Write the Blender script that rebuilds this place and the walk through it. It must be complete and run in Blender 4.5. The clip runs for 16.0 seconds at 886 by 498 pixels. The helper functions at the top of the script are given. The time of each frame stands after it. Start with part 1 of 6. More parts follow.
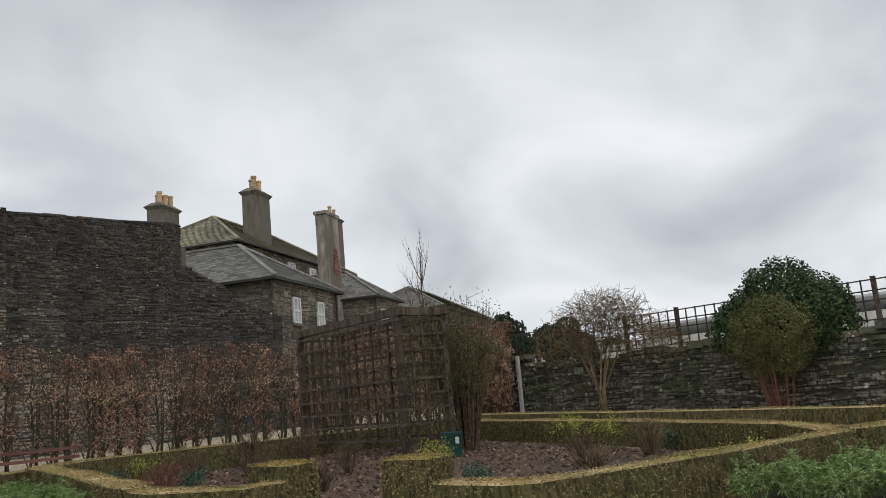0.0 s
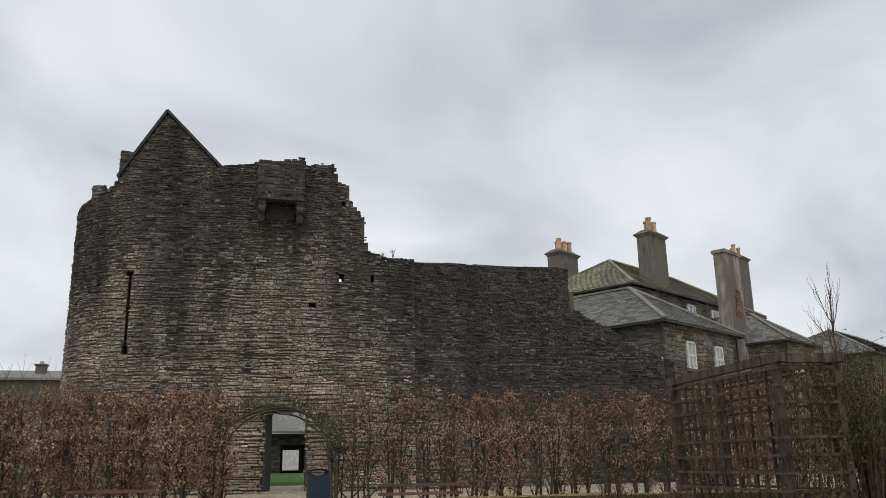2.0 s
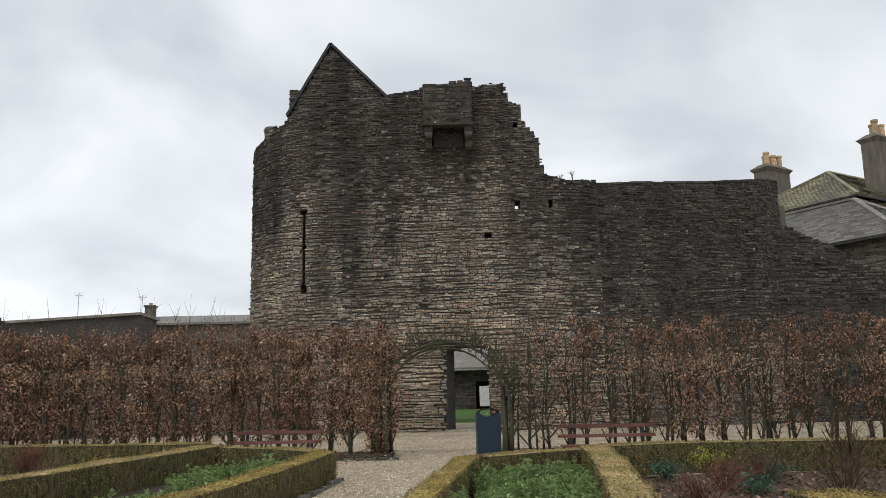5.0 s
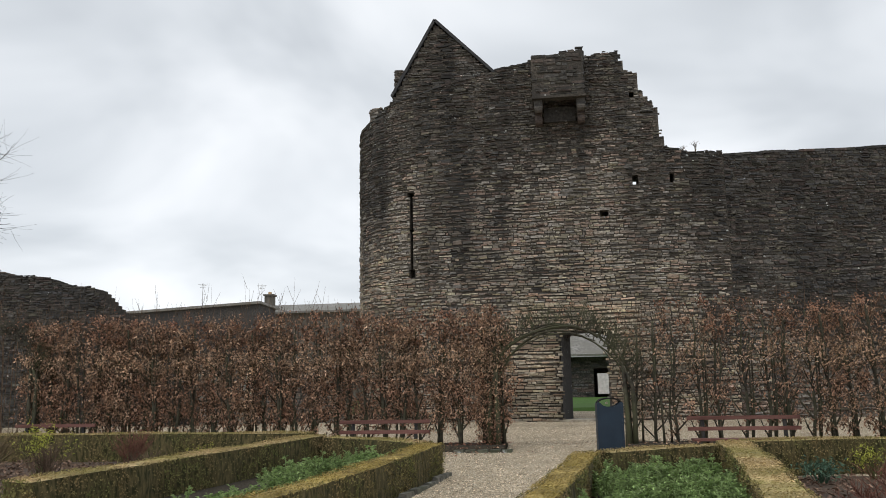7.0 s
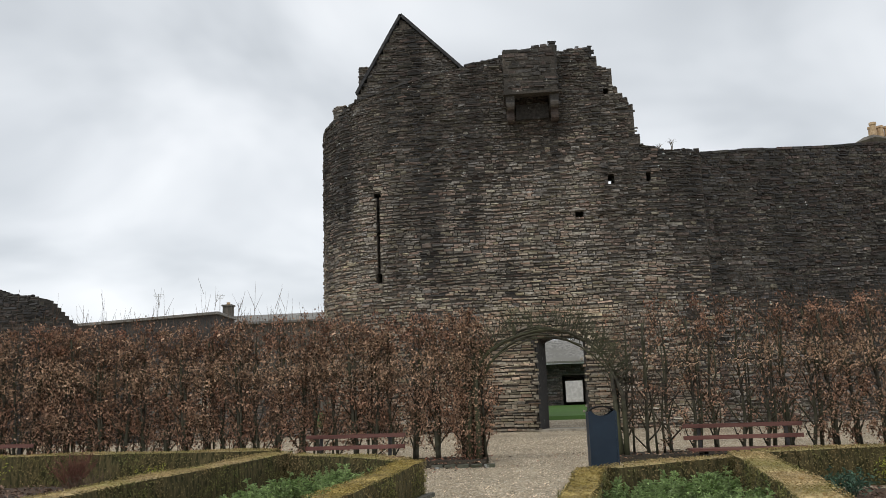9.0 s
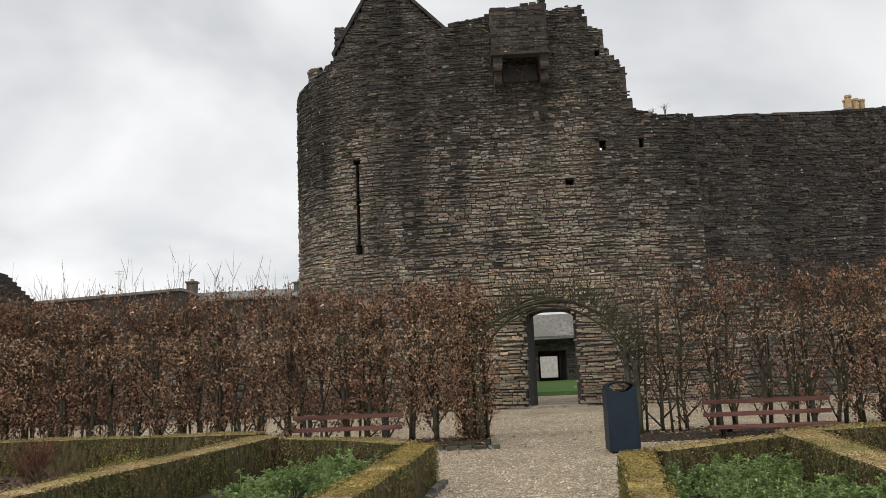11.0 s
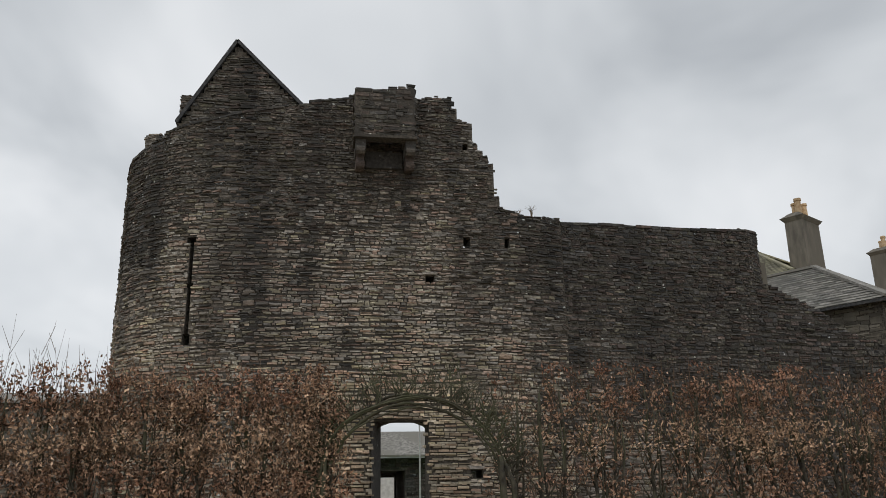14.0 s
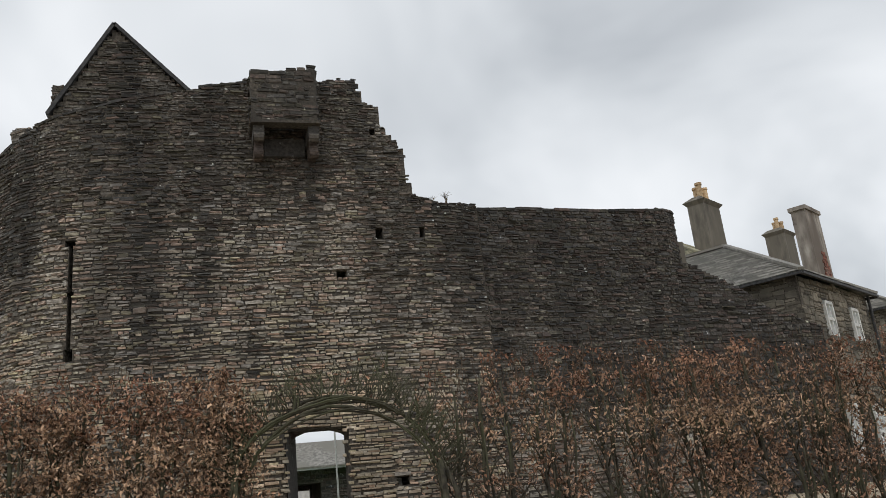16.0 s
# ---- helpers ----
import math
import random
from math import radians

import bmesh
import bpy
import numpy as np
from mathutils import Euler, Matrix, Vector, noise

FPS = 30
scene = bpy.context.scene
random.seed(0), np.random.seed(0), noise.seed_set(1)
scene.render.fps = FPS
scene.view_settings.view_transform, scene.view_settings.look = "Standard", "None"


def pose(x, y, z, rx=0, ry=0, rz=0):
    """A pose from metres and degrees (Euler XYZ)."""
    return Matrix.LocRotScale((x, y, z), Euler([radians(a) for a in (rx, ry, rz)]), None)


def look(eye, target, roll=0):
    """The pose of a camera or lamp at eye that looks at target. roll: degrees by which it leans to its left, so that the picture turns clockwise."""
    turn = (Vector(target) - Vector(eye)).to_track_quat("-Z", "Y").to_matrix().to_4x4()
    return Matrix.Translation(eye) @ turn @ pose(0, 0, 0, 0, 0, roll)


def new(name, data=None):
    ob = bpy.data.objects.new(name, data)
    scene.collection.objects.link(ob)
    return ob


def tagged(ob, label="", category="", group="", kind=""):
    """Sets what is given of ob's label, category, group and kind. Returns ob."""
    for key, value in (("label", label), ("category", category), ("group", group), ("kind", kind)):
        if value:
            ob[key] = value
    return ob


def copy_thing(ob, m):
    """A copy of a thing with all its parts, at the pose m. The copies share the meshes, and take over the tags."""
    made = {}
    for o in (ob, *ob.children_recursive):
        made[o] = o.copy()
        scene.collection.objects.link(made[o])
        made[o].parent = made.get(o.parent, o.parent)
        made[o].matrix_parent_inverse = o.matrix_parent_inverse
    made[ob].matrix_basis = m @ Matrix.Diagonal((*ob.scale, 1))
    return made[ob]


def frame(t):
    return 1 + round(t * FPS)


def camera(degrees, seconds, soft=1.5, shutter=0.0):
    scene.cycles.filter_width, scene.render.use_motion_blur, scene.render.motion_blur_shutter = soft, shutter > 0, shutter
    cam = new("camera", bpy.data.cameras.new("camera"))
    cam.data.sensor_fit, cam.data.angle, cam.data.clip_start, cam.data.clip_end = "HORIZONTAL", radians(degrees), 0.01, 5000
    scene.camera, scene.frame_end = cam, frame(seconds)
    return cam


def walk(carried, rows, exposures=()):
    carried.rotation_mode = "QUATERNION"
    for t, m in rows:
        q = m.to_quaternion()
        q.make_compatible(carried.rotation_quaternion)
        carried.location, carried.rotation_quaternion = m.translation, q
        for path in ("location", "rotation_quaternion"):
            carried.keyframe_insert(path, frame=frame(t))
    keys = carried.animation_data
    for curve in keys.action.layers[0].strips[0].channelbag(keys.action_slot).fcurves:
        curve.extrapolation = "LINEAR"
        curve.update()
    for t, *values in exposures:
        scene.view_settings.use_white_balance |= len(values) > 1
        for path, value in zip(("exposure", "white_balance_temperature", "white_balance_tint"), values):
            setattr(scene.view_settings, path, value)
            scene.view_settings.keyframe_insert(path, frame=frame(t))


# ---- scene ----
cam = camera(56.7, 16.0, soft=0.65)
# seconds, x, y, z, yaw, pitch, roll
PATH = [
    (0, -2.789, -18.917, 1.052, -42.61, 10.16, -5.1),
    (0.5, -2.445, -18.927, 1.098, -31.50, 11.95, -3.4),
    (1, -2.099, -18.731, 1.087, -26.70, 12.06, -2.1),
    (1.5, -1.930, -18.846, 1.075, -20.77, 13.68, -2.1),
    (2, -1.558, -18.683, 1.105, -14.12, 14.71, -1.0),
    (2.5, -1.389, -18.423, 1.113, -10.45, 14.65, 1.3),
    (3, -1.163, -18.091, 1.125, -5.24, 14.15, 0.8),
    (5.5, -0.510, -16.293, 1.203, 0.47, 9.82, -1.3),
    (6, -0.491, -16.145, 1.193, 2.32, 9.44, -1.5),
    (6.5, -0.452, -15.688, 1.228, 6.84, 9.58, -1.6),
    (7, -0.535, -15.255, 1.222, 8.05, 9.87, -1.0),
    (7.5, -0.622, -14.871, 1.185, 11.37, 10.42, -0.5),
    (8, -0.743, -14.429, 1.176, 12.94, 9.96, 0.1),
    (8.5, -0.862, -14.213, 1.216, 6.86, 10.52, -1.6),
    (11, -1.735, -12.739, 1.249, 2.70, 8.83, -2.4),
    (11.5, -1.902, -12.345, 1.217, -1.42, 7.87, -1.7),
    (12, -1.864, -11.932, 1.314, -1.36, 7.61, -1.9),
    (12.5, -1.952, -11.545, 1.329, -0.96, 10.78, -0.4),
    (13, -2.185, -11.196, 1.260, -1.18, 14.62, -0.3),
    (13.5, -2.067, -10.668, 1.180, -1.05, 17.01, -0.7),
    (14, -2.038, -10.218, 1.108, -8.96, 16.77, -1.1),
    (14.5, -2.046, -9.859, 1.072, -16.27, 16.21, -3.1),
    (15, -2.075, -9.496, 1.071, -18.47, 16.38, -3.5),
    (15.5, -2.177, -9.103, 1.092, -21.38, 16.23, -3.8),
    (16, -2.030, -8.614, 1.207, -16.03, 16.65, -5.9),
]


def cam_pose(x, y, z, yaw, pitch, roll):
    a, p = radians(yaw), radians(pitch)
    way = Vector((-math.sin(a) * math.cos(p), math.cos(a) * math.cos(p), math.sin(p)))
    return look((x, y, z), Vector((x, y, z)) + way, roll)


walk(cam, [(r[0], cam_pose(*r[1:])) for r in PATH], exposures=[(0, -0.04, 6350, 10), (0.5, -0.15, 6350, 10), (1.2, -0.07, 6350, 10), (3, -0.02, 6350, 10), (5.5, 0.12, 6350, 10), (7.2, 0.14, 6350, 10), (8.5, 0.08, 6350, 10), (10.8, 0.1, 6550, 11), (11.5, 0.1, 6900, 12), (12.2, 0.1, 7000, 12), (13, 0.04, 6450, 10), (13.5, -0.08, 6450, 10), (14, -0.1, 6430, 10), (14.6, 0.06, 6420, 10), (16, 0.08, 6400, 10)])

# ---- light: an overcast sky with a soft sun ----
world = bpy.data.worlds.new("world")
scene.world = world
world.use_nodes = True
wt = world.node_tree
wt.nodes.clear()
SUN_EL, SUN_ROT = radians(38), radians(150)


def wnode(kind, **props):
    n = wt.nodes.new(kind)
    for k, v in props.items():
        if k == "sky_type":
            n.sky_type = v
        elif k == "operation":
            n.operation = v
    return n


sky = wnode("ShaderNodeTexSky", sky_type="NISHITA")
sky.sun_disc = False
sky.sun_elevation, sky.sun_rotation = SUN_EL, SUN_ROT
sky_dim = wnode("ShaderNodeVectorMath", operation="SCALE")
sky_dim.inputs["Scale"].default_value = 0.10
wt.links.new(sky.outputs[0], sky_dim.inputs[0])
co = wnode("ShaderNodeTexCoord")
sep = wnode("ShaderNodeSeparateXYZ")
wt.links.new(co.outputs["Generated"], sep.inputs[0])
up = wnode("ShaderNodeMath", operation="MAXIMUM")
wt.links.new(sep.outputs["Z"], up.inputs[0])
up.inputs[1].default_value = 0.0
lift = wnode("ShaderNodeMath", operation="ADD")
wt.links.new(up.outputs[0], lift.inputs[0])
lift.inputs[1].default_value = 0.42
flat = []
for axis in ("X", "Y"):
    d = wnode("ShaderNodeMath", operation="DIVIDE")
    wt.links.new(sep.outputs[axis], d.inputs[0])
    wt.links.new(lift.outputs[0], d.inputs[1])
    flat.append(d)
plane = wnode("ShaderNodeCombineXYZ")
wt.links.new(flat[0].outputs[0], plane.inputs[0])
wt.links.new(flat[1].outputs[0], plane.inputs[1])
cloud = wnode("ShaderNodeTexNoise")
cloud.inputs["Scale"].default_value = 2.0
cloud.inputs["Detail"].default_value = 4.0
cloud.inputs["Roughness"].default_value = 0.46
cloud.inputs["Distortion"].default_value = 0.45
wt.links.new(plane.outputs[0], cloud.inputs["Vector"])
ramp = wnode("ShaderNodeValToRGB")
for e in (0.5, 0.6):
    ramp.color_ramp.elements.new(e)
for e, (p, c) in zip(ramp.color_ramp.elements, ((0.30, (0.5, 0.525, 0.55)), (0.44, (0.67, 0.695, 0.715)), (0.55, (0.81, 0.83, 0.845)), (0.68, (0.97, 0.98, 0.985)))):
    e.position, e.color = p, (*c, 1)
wt.links.new(cloud.outputs["Fac"], ramp.inputs[0])
veil = wnode("ShaderNodeMix")
veil.data_type = "RGBA"
veil.inputs["Factor"].default_value = 0.93
wt.links.new(sky_dim.outputs[0], veil.inputs["A"])
wt.links.new(ramp.outputs[0], veil.inputs["B"])
bg = wnode("ShaderNodeBackground")
bg.inputs["Strength"].default_value = 1.0
wt.links.new(veil.outputs["Result"], bg.inputs["Color"])
wout = wnode("ShaderNodeOutputWorld")
wt.links.new(bg.outputs[0], wout.inputs[0])

sun = new("sun", bpy.data.lights.new("sun", "SUN"))
sun.data.energy, sun.data.angle, sun.data.color = 0.7, radians(14), (1.0, 0.96, 0.9)
sun.matrix_world = look((0, 0, 50), (12, 22, 16))


# ---- materials ----
def material(name, c1, c2, scale=8.0, rough=0.85, bump=0.3, big=None, big_scale=0.5, vary=0.0, island=0.0, metal=0.0, stretch=(1, 1, 1), detail=6.0, spot=None, spot_scale=6.0, spot_at=0.62, bump_dist=0.02, spec=0.3, big_stretch=None, hue=0.0):
    """Two-tone grain, a second tone at a large scale, lichen-like spots, change from piece to piece."""
    m = bpy.data.materials.new(name)
    m.use_nodes = True
    nt = m.node_tree
    nodes, links = nt.nodes, nt.links
    b = nodes["Principled BSDF"]
    b.inputs["Roughness"].default_value = rough
    b.inputs["Metallic"].default_value = metal
    b.inputs["Specular IOR Level"].default_value = spec
    tc = nodes.new("ShaderNodeTexCoord")
    mp = nodes.new("ShaderNodeMapping")
    mp.inputs["Scale"].default_value = stretch
    links.new(tc.outputs["Object"], mp.inputs[0])
    n1 = nodes.new("ShaderNodeTexNoise")
    n1.inputs["Scale"].default_value, n1.inputs["Detail"].default_value = scale, detail
    links.new(mp.outputs[0], n1.inputs["Vector"])
    r1 = nodes.new("ShaderNodeValToRGB")
    r1.color_ramp.elements[0].position, r1.color_ramp.elements[0].color = 0.36, (*c1, 1)
    r1.color_ramp.elements[1].position, r1.color_ramp.elements[1].color = 0.64, (*c2, 1)
    links.new(n1.outputs["Fac"], r1.inputs[0])
    colour = r1.outputs[0]

    def mix(fac, a, bcol):
        x = nodes.new("ShaderNodeMix")
        x.data_type = "RGBA"
        links.new(a, x.inputs["A"])
        if isinstance(bcol, tuple):
            x.inputs["B"].default_value = (*bcol, 1)
        else:
            links.new(bcol, x.inputs["B"])
        links.new(fac, x.inputs["Factor"])
        return x.outputs["Result"]

    if big:
        n2 = nodes.new("ShaderNodeTexNoise")
        n2.inputs["Scale"].default_value, n2.inputs["Detail"].default_value = big_scale, 4
        m2 = nodes.new("ShaderNodeMapping")
        m2.inputs["Scale"].default_value = big_stretch or stretch
        links.new(tc.outputs["Object"], m2.inputs[0])
        links.new(m2.outputs[0], n2.inputs["Vector"])
        mr = nodes.new("ShaderNodeMapRange")
        mr.inputs["From Min"].default_value, mr.inputs["From Max"].default_value = 0.42, 0.62
        links.new(n2.outputs["Fac"], mr.inputs["Value"])
        colour = mix(mr.outputs[0], colour, big)
    if spot:
        n3 = nodes.new("ShaderNodeTexNoise")
        n3.inputs["Scale"].default_value, n3.inputs["Detail"].default_value = spot_scale, 3
        links.new(tc.outputs["Object"], n3.inputs["Vector"])
        mr = nodes.new("ShaderNodeMapRange")
        mr.inputs["From Min"].default_value, mr.inputs["From Max"].default_value = spot_at, spot_at + 0.06
        links.new(n3.outputs["Fac"], mr.inputs["Value"])
        colour = mix(mr.outputs[0], colour, spot)
    if vary or island:
        if island:
            src = nodes.new("ShaderNodeNewGeometry").outputs["Random Per Island"]
        else:
            src = nodes.new("ShaderNodeObjectInfo").outputs["Random"]
        k = island or vary
        mr = nodes.new("ShaderNodeMapRange")
        mr.inputs["To Min"].default_value, mr.inputs["To Max"].default_value = 1 - k, 1 + k
        links.new(src, mr.inputs["Value"])
        sc = nodes.new("ShaderNodeVectorMath")
        sc.operation = "SCALE"
        links.new(colour, sc.inputs[0])
        links.new(mr.outputs[0], sc.inputs["Scale"])
        colour = sc.outputs[0]
        if hue:
            spread = nodes.new("ShaderNodeMath")
            spread.operation = "MULTIPLY"
            spread.inputs[1].default_value = 37.0
            part_of = nodes.new("ShaderNodeMath")
            part_of.operation = "FRACT"
            links.new(src, spread.inputs[0])
            links.new(spread.outputs[0], part_of.inputs[0])
            hr = nodes.new("ShaderNodeValToRGB")
            for p in (0.35, 0.7):
                hr.color_ramp.elements.new(p)
            for e, c in zip(hr.color_ramp.elements, ((1 + hue, 1 - hue * 0.3, 1 - hue * 0.5), (1, 1, 1), (1 - hue * 0.5, 1 - hue * 0.1, 1 + hue * 0.5), (1 + hue * 0.4, 1 + hue * 0.5, 1 - hue * 0.5))):
                e.color = (*c, 1)
            links.new(part_of.outputs[0], hr.inputs[0])
            mu = nodes.new("ShaderNodeVectorMath")
            mu.operation = "MULTIPLY"
            links.new(colour, mu.inputs[0])
            links.new(hr.outputs[0], mu.inputs[1])
            colour = mu.outputs[0]
    links.new(colour, b.inputs["Base Color"])
    if bump:
        bp = nodes.new("ShaderNodeBump")
        bp.inputs["Strength"].default_value, bp.inputs["Distance"].default_value = bump, bump_dist
        links.new(n1.outputs["Fac"], bp.inputs["Height"])
        links.new(bp.outputs[0], b.inputs["Normal"])
    return m


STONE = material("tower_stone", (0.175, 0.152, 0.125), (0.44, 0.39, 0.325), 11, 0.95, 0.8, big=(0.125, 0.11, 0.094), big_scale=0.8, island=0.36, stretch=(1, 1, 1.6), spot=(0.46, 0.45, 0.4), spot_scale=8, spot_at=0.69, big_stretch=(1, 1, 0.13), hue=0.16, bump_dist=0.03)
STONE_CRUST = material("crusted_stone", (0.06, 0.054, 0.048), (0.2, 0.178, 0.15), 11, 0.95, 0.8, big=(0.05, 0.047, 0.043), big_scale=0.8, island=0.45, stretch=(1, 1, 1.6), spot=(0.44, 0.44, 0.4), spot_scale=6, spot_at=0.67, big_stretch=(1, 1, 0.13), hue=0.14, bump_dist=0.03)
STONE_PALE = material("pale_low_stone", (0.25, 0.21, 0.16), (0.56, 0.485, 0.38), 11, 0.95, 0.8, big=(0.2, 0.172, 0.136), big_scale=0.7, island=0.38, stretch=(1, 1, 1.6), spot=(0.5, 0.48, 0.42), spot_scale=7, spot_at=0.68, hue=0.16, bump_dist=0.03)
STONE_DARK = material("curtain_stone", (0.032, 0.03, 0.028), (0.125, 0.112, 0.098), 11, 0.95, 0.8, big=(0.062, 0.058, 0.054), big_scale=0.5, island=0.5, spot=(0.46, 0.45, 0.42), spot_scale=5, spot_at=0.69, hue=0.16, bump_dist=0.03)
STONE_GARDEN = material("garden_stone", (0.075, 0.07, 0.058), (0.24, 0.22, 0.18), 9, 0.95, 0.8, big=(0.07, 0.08, 0.045), big_scale=0.7, island=0.5, spot=(0.42, 0.42, 0.39), spot_scale=5, spot_at=0.63, hue=0.1, bump_dist=0.03)
STONE_LOW = material("door_rubble", (0.27, 0.222, 0.16), (0.6, 0.51, 0.385), 9, 0.95, 0.8, big=(0.25, 0.21, 0.155), big_scale=0.6, island=0.4, hue=0.14, bump_dist=0.03)
STONE_TAN = material("jamb_stone", (0.3, 0.25, 0.18), (0.64, 0.55, 0.415), 9, 0.95, 0.8, big=(0.3, 0.255, 0.19), big_scale=0.6, vary=0.38, hue=0.14, bump_dist=0.03)
MORTAR = material("lime_mortar", (0.045, 0.04, 0.033), (0.14, 0.122, 0.1), 14, 0.98, 0.8, big=(0.055, 0.05, 0.044), big_scale=0.3, bump_dist=0.03)
SLATE = material("roof_slate", (0.149, 0.142, 0.128), (0.320, 0.305, 0.275), 6, 0.7, 0.3, big=(0.2, 0.19, 0.165), big_scale=0.5, island=0.35)
SLATE_MOSS = material("mossy_slate", (0.25, 0.235, 0.15), (0.42, 0.39, 0.25), 5, 0.85, 0.3, big=(0.22, 0.205, 0.15), big_scale=0.4, island=0.3)
RENDER_GREY = material("grey_render", (0.11, 0.1, 0.085), (0.2, 0.18, 0.15), 3, 0.95, 0.3, big=(0.15, 0.135, 0.11), big_scale=0.7, stretch=(1, 1, 0.3))
BRICK_RED = material("weathered_red_brick", (0.15, 0.06, 0.045), (0.28, 0.12, 0.085), 6, 0.95, 0.3, big=(0.24, 0.17, 0.14), big_scale=1.5, island=0.4)
RENDER_STAINED = material("stained_render", (0.22, 0.195, 0.17), (0.5, 0.455, 0.4), 3, 0.95, 0.3, big=(0.16, 0.135, 0.115), big_scale=0.6, stretch=(1, 1, 0.35), spot=(0.1, 0.085, 0.075), spot_scale=1.1, spot_at=0.62)
HOUSE_STONE = material("house_stone", (0.17, 0.15, 0.12), (0.27, 0.24, 0.19), 7, 0.95, 0.5, big=(0.12, 0.11, 0.09), big_scale=0.5, island=0.35)
POT_CLAY = material("chimney_pot_clay", (0.45, 0.3, 0.17), (0.6, 0.45, 0.28), 6, 0.85, 0.2, vary=0.2)
WHITE_PAINT = material("white_paint", (0.55, 0.55, 0.52), (0.72, 0.72, 0.69), 4, 0.5, 0.1)


def gravel_material():
    """Small stones of many tones with dark gaps, over slow drifts of finer and coarser grain."""
    m = bpy.data.materials.new("gravel")
    m.use_nodes = True
    nodes, links = m.node_tree.nodes, m.node_tree.links
    bs = nodes["Principled BSDF"]
    bs.inputs["Roughness"].default_value = 0.95
    bs.inputs["Specular IOR Level"].default_value = 0.2
    tc = nodes.new("ShaderNodeTexCoord")
    vo = nodes.new("ShaderNodeTexVoronoi")
    vo.inputs["Scale"].default_value = 48
    links.new(tc.outputs["Object"], vo.inputs["Vector"])
    one = nodes.new("ShaderNodeSeparateColor")
    links.new(vo.outputs["Color"], one.inputs[0])
    tones = nodes.new("ShaderNodeValToRGB")
    for p in (0.25, 0.55, 0.8):
        tones.color_ramp.elements.new(p)
    for e, (p, c) in zip(tones.color_ramp.elements, ((0.0, (0.2, 0.15, 0.095)), (0.25, (0.42, 0.335, 0.225)), (0.55, (0.56, 0.455, 0.315)), (0.8, (0.7, 0.59, 0.43)), (1.0, (0.86, 0.78, 0.63)))):
        e.position, e.color = p, (*c, 1)
    links.new(one.outputs[0], tones.inputs[0])
    gap = nodes.new("ShaderNodeMapRange")
    gap.inputs["From Min"].default_value, gap.inputs["From Max"].default_value = 0.35, 0.75
    gap.inputs["To Min"].default_value, gap.inputs["To Max"].default_value = 1.0, 0.55
    links.new(vo.outputs["Distance"], gap.inputs["Value"])
    drift = nodes.new("ShaderNodeTexNoise")
    drift.inputs["Scale"].default_value, drift.inputs["Detail"].default_value = 0.9, 5
    links.new(tc.outputs["Object"], drift.inputs["Vector"])
    dr = nodes.new("ShaderNodeMapRange")
    dr.inputs["From Min"].default_value, dr.inputs["From Max"].default_value = 0.3, 0.7
    dr.inputs["To Min"].default_value, dr.inputs["To Max"].default_value = 0.78, 1.15
    links.new(drift.outputs["Fac"], dr.inputs["Value"])
    k = nodes.new("ShaderNodeMath")
    k.operation = "MULTIPLY"
    links.new(gap.outputs[0], k.inputs[0])
    links.new(dr.outputs[0], k.inputs[1])
    sc = nodes.new("ShaderNodeVectorMath")
    sc.operation = "SCALE"
    links.new(tones.outputs[0], sc.inputs[0])
    links.new(k.outputs[0], sc.inputs["Scale"])
    links.new(sc.outputs[0], bs.inputs["Base Color"])
    bp = nodes.new("ShaderNodeBump")
    bp.invert = True
    bp.inputs["Strength"].default_value, bp.inputs["Distance"].default_value = 0.7, 0.012
    links.new(vo.outputs["Distance"], bp.inputs["Height"])
    links.new(bp.outputs[0], bs.inputs["Normal"])
    return m


GRAVEL = gravel_material()
PEBBLE = material("pebble", (0.34, 0.27, 0.185), (0.68, 0.58, 0.44), 9, 0.9, 0.0, island=0.6)
MULCH = material("bark_mulch", (0.06, 0.038, 0.026), (0.2, 0.135, 0.092), 30, 0.95, 1.0, big=(0.09, 0.07, 0.055), big_scale=1.3, bump_dist=0.05)
CHIP = material("bark_chip", (0.09, 0.056, 0.04), (0.32, 0.215, 0.155), 20, 0.9, 0.2, island=0.6)
SOIL = material("dark_soil", (0.03, 0.025, 0.018), (0.08, 0.065, 0.045), 25, 0.95, 0.8)
GRASS = material("lawn_grass", (0.05, 0.11, 0.02), (0.1, 0.2, 0.035), 20, 0.9, 0.5, big=(0.075, 0.14, 0.03), big_scale=0.5)
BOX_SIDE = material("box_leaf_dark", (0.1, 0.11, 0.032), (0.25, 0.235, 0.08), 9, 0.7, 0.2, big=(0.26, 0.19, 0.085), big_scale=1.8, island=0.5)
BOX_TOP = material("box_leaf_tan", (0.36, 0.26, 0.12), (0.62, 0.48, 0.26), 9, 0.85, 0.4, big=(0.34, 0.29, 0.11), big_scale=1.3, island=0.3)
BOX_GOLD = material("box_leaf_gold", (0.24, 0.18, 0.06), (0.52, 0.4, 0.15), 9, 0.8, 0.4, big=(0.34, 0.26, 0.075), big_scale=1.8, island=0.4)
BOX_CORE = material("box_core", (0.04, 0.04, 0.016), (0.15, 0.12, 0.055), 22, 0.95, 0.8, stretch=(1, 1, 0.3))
BEECH_LEAF = material("beech_leaf_copper", (0.17, 0.1, 0.06), (0.54, 0.375, 0.25), 3, 0.5, 0.0, big=(0.24, 0.105, 0.065), big_scale=0.8, island=0.85)
BEECH_BARK = material("beech_bark", (0.03, 0.026, 0.02), (0.1, 0.09, 0.066), 9, 0.9, 0.4, big=(0.085, 0.088, 0.048), big_scale=1.2)
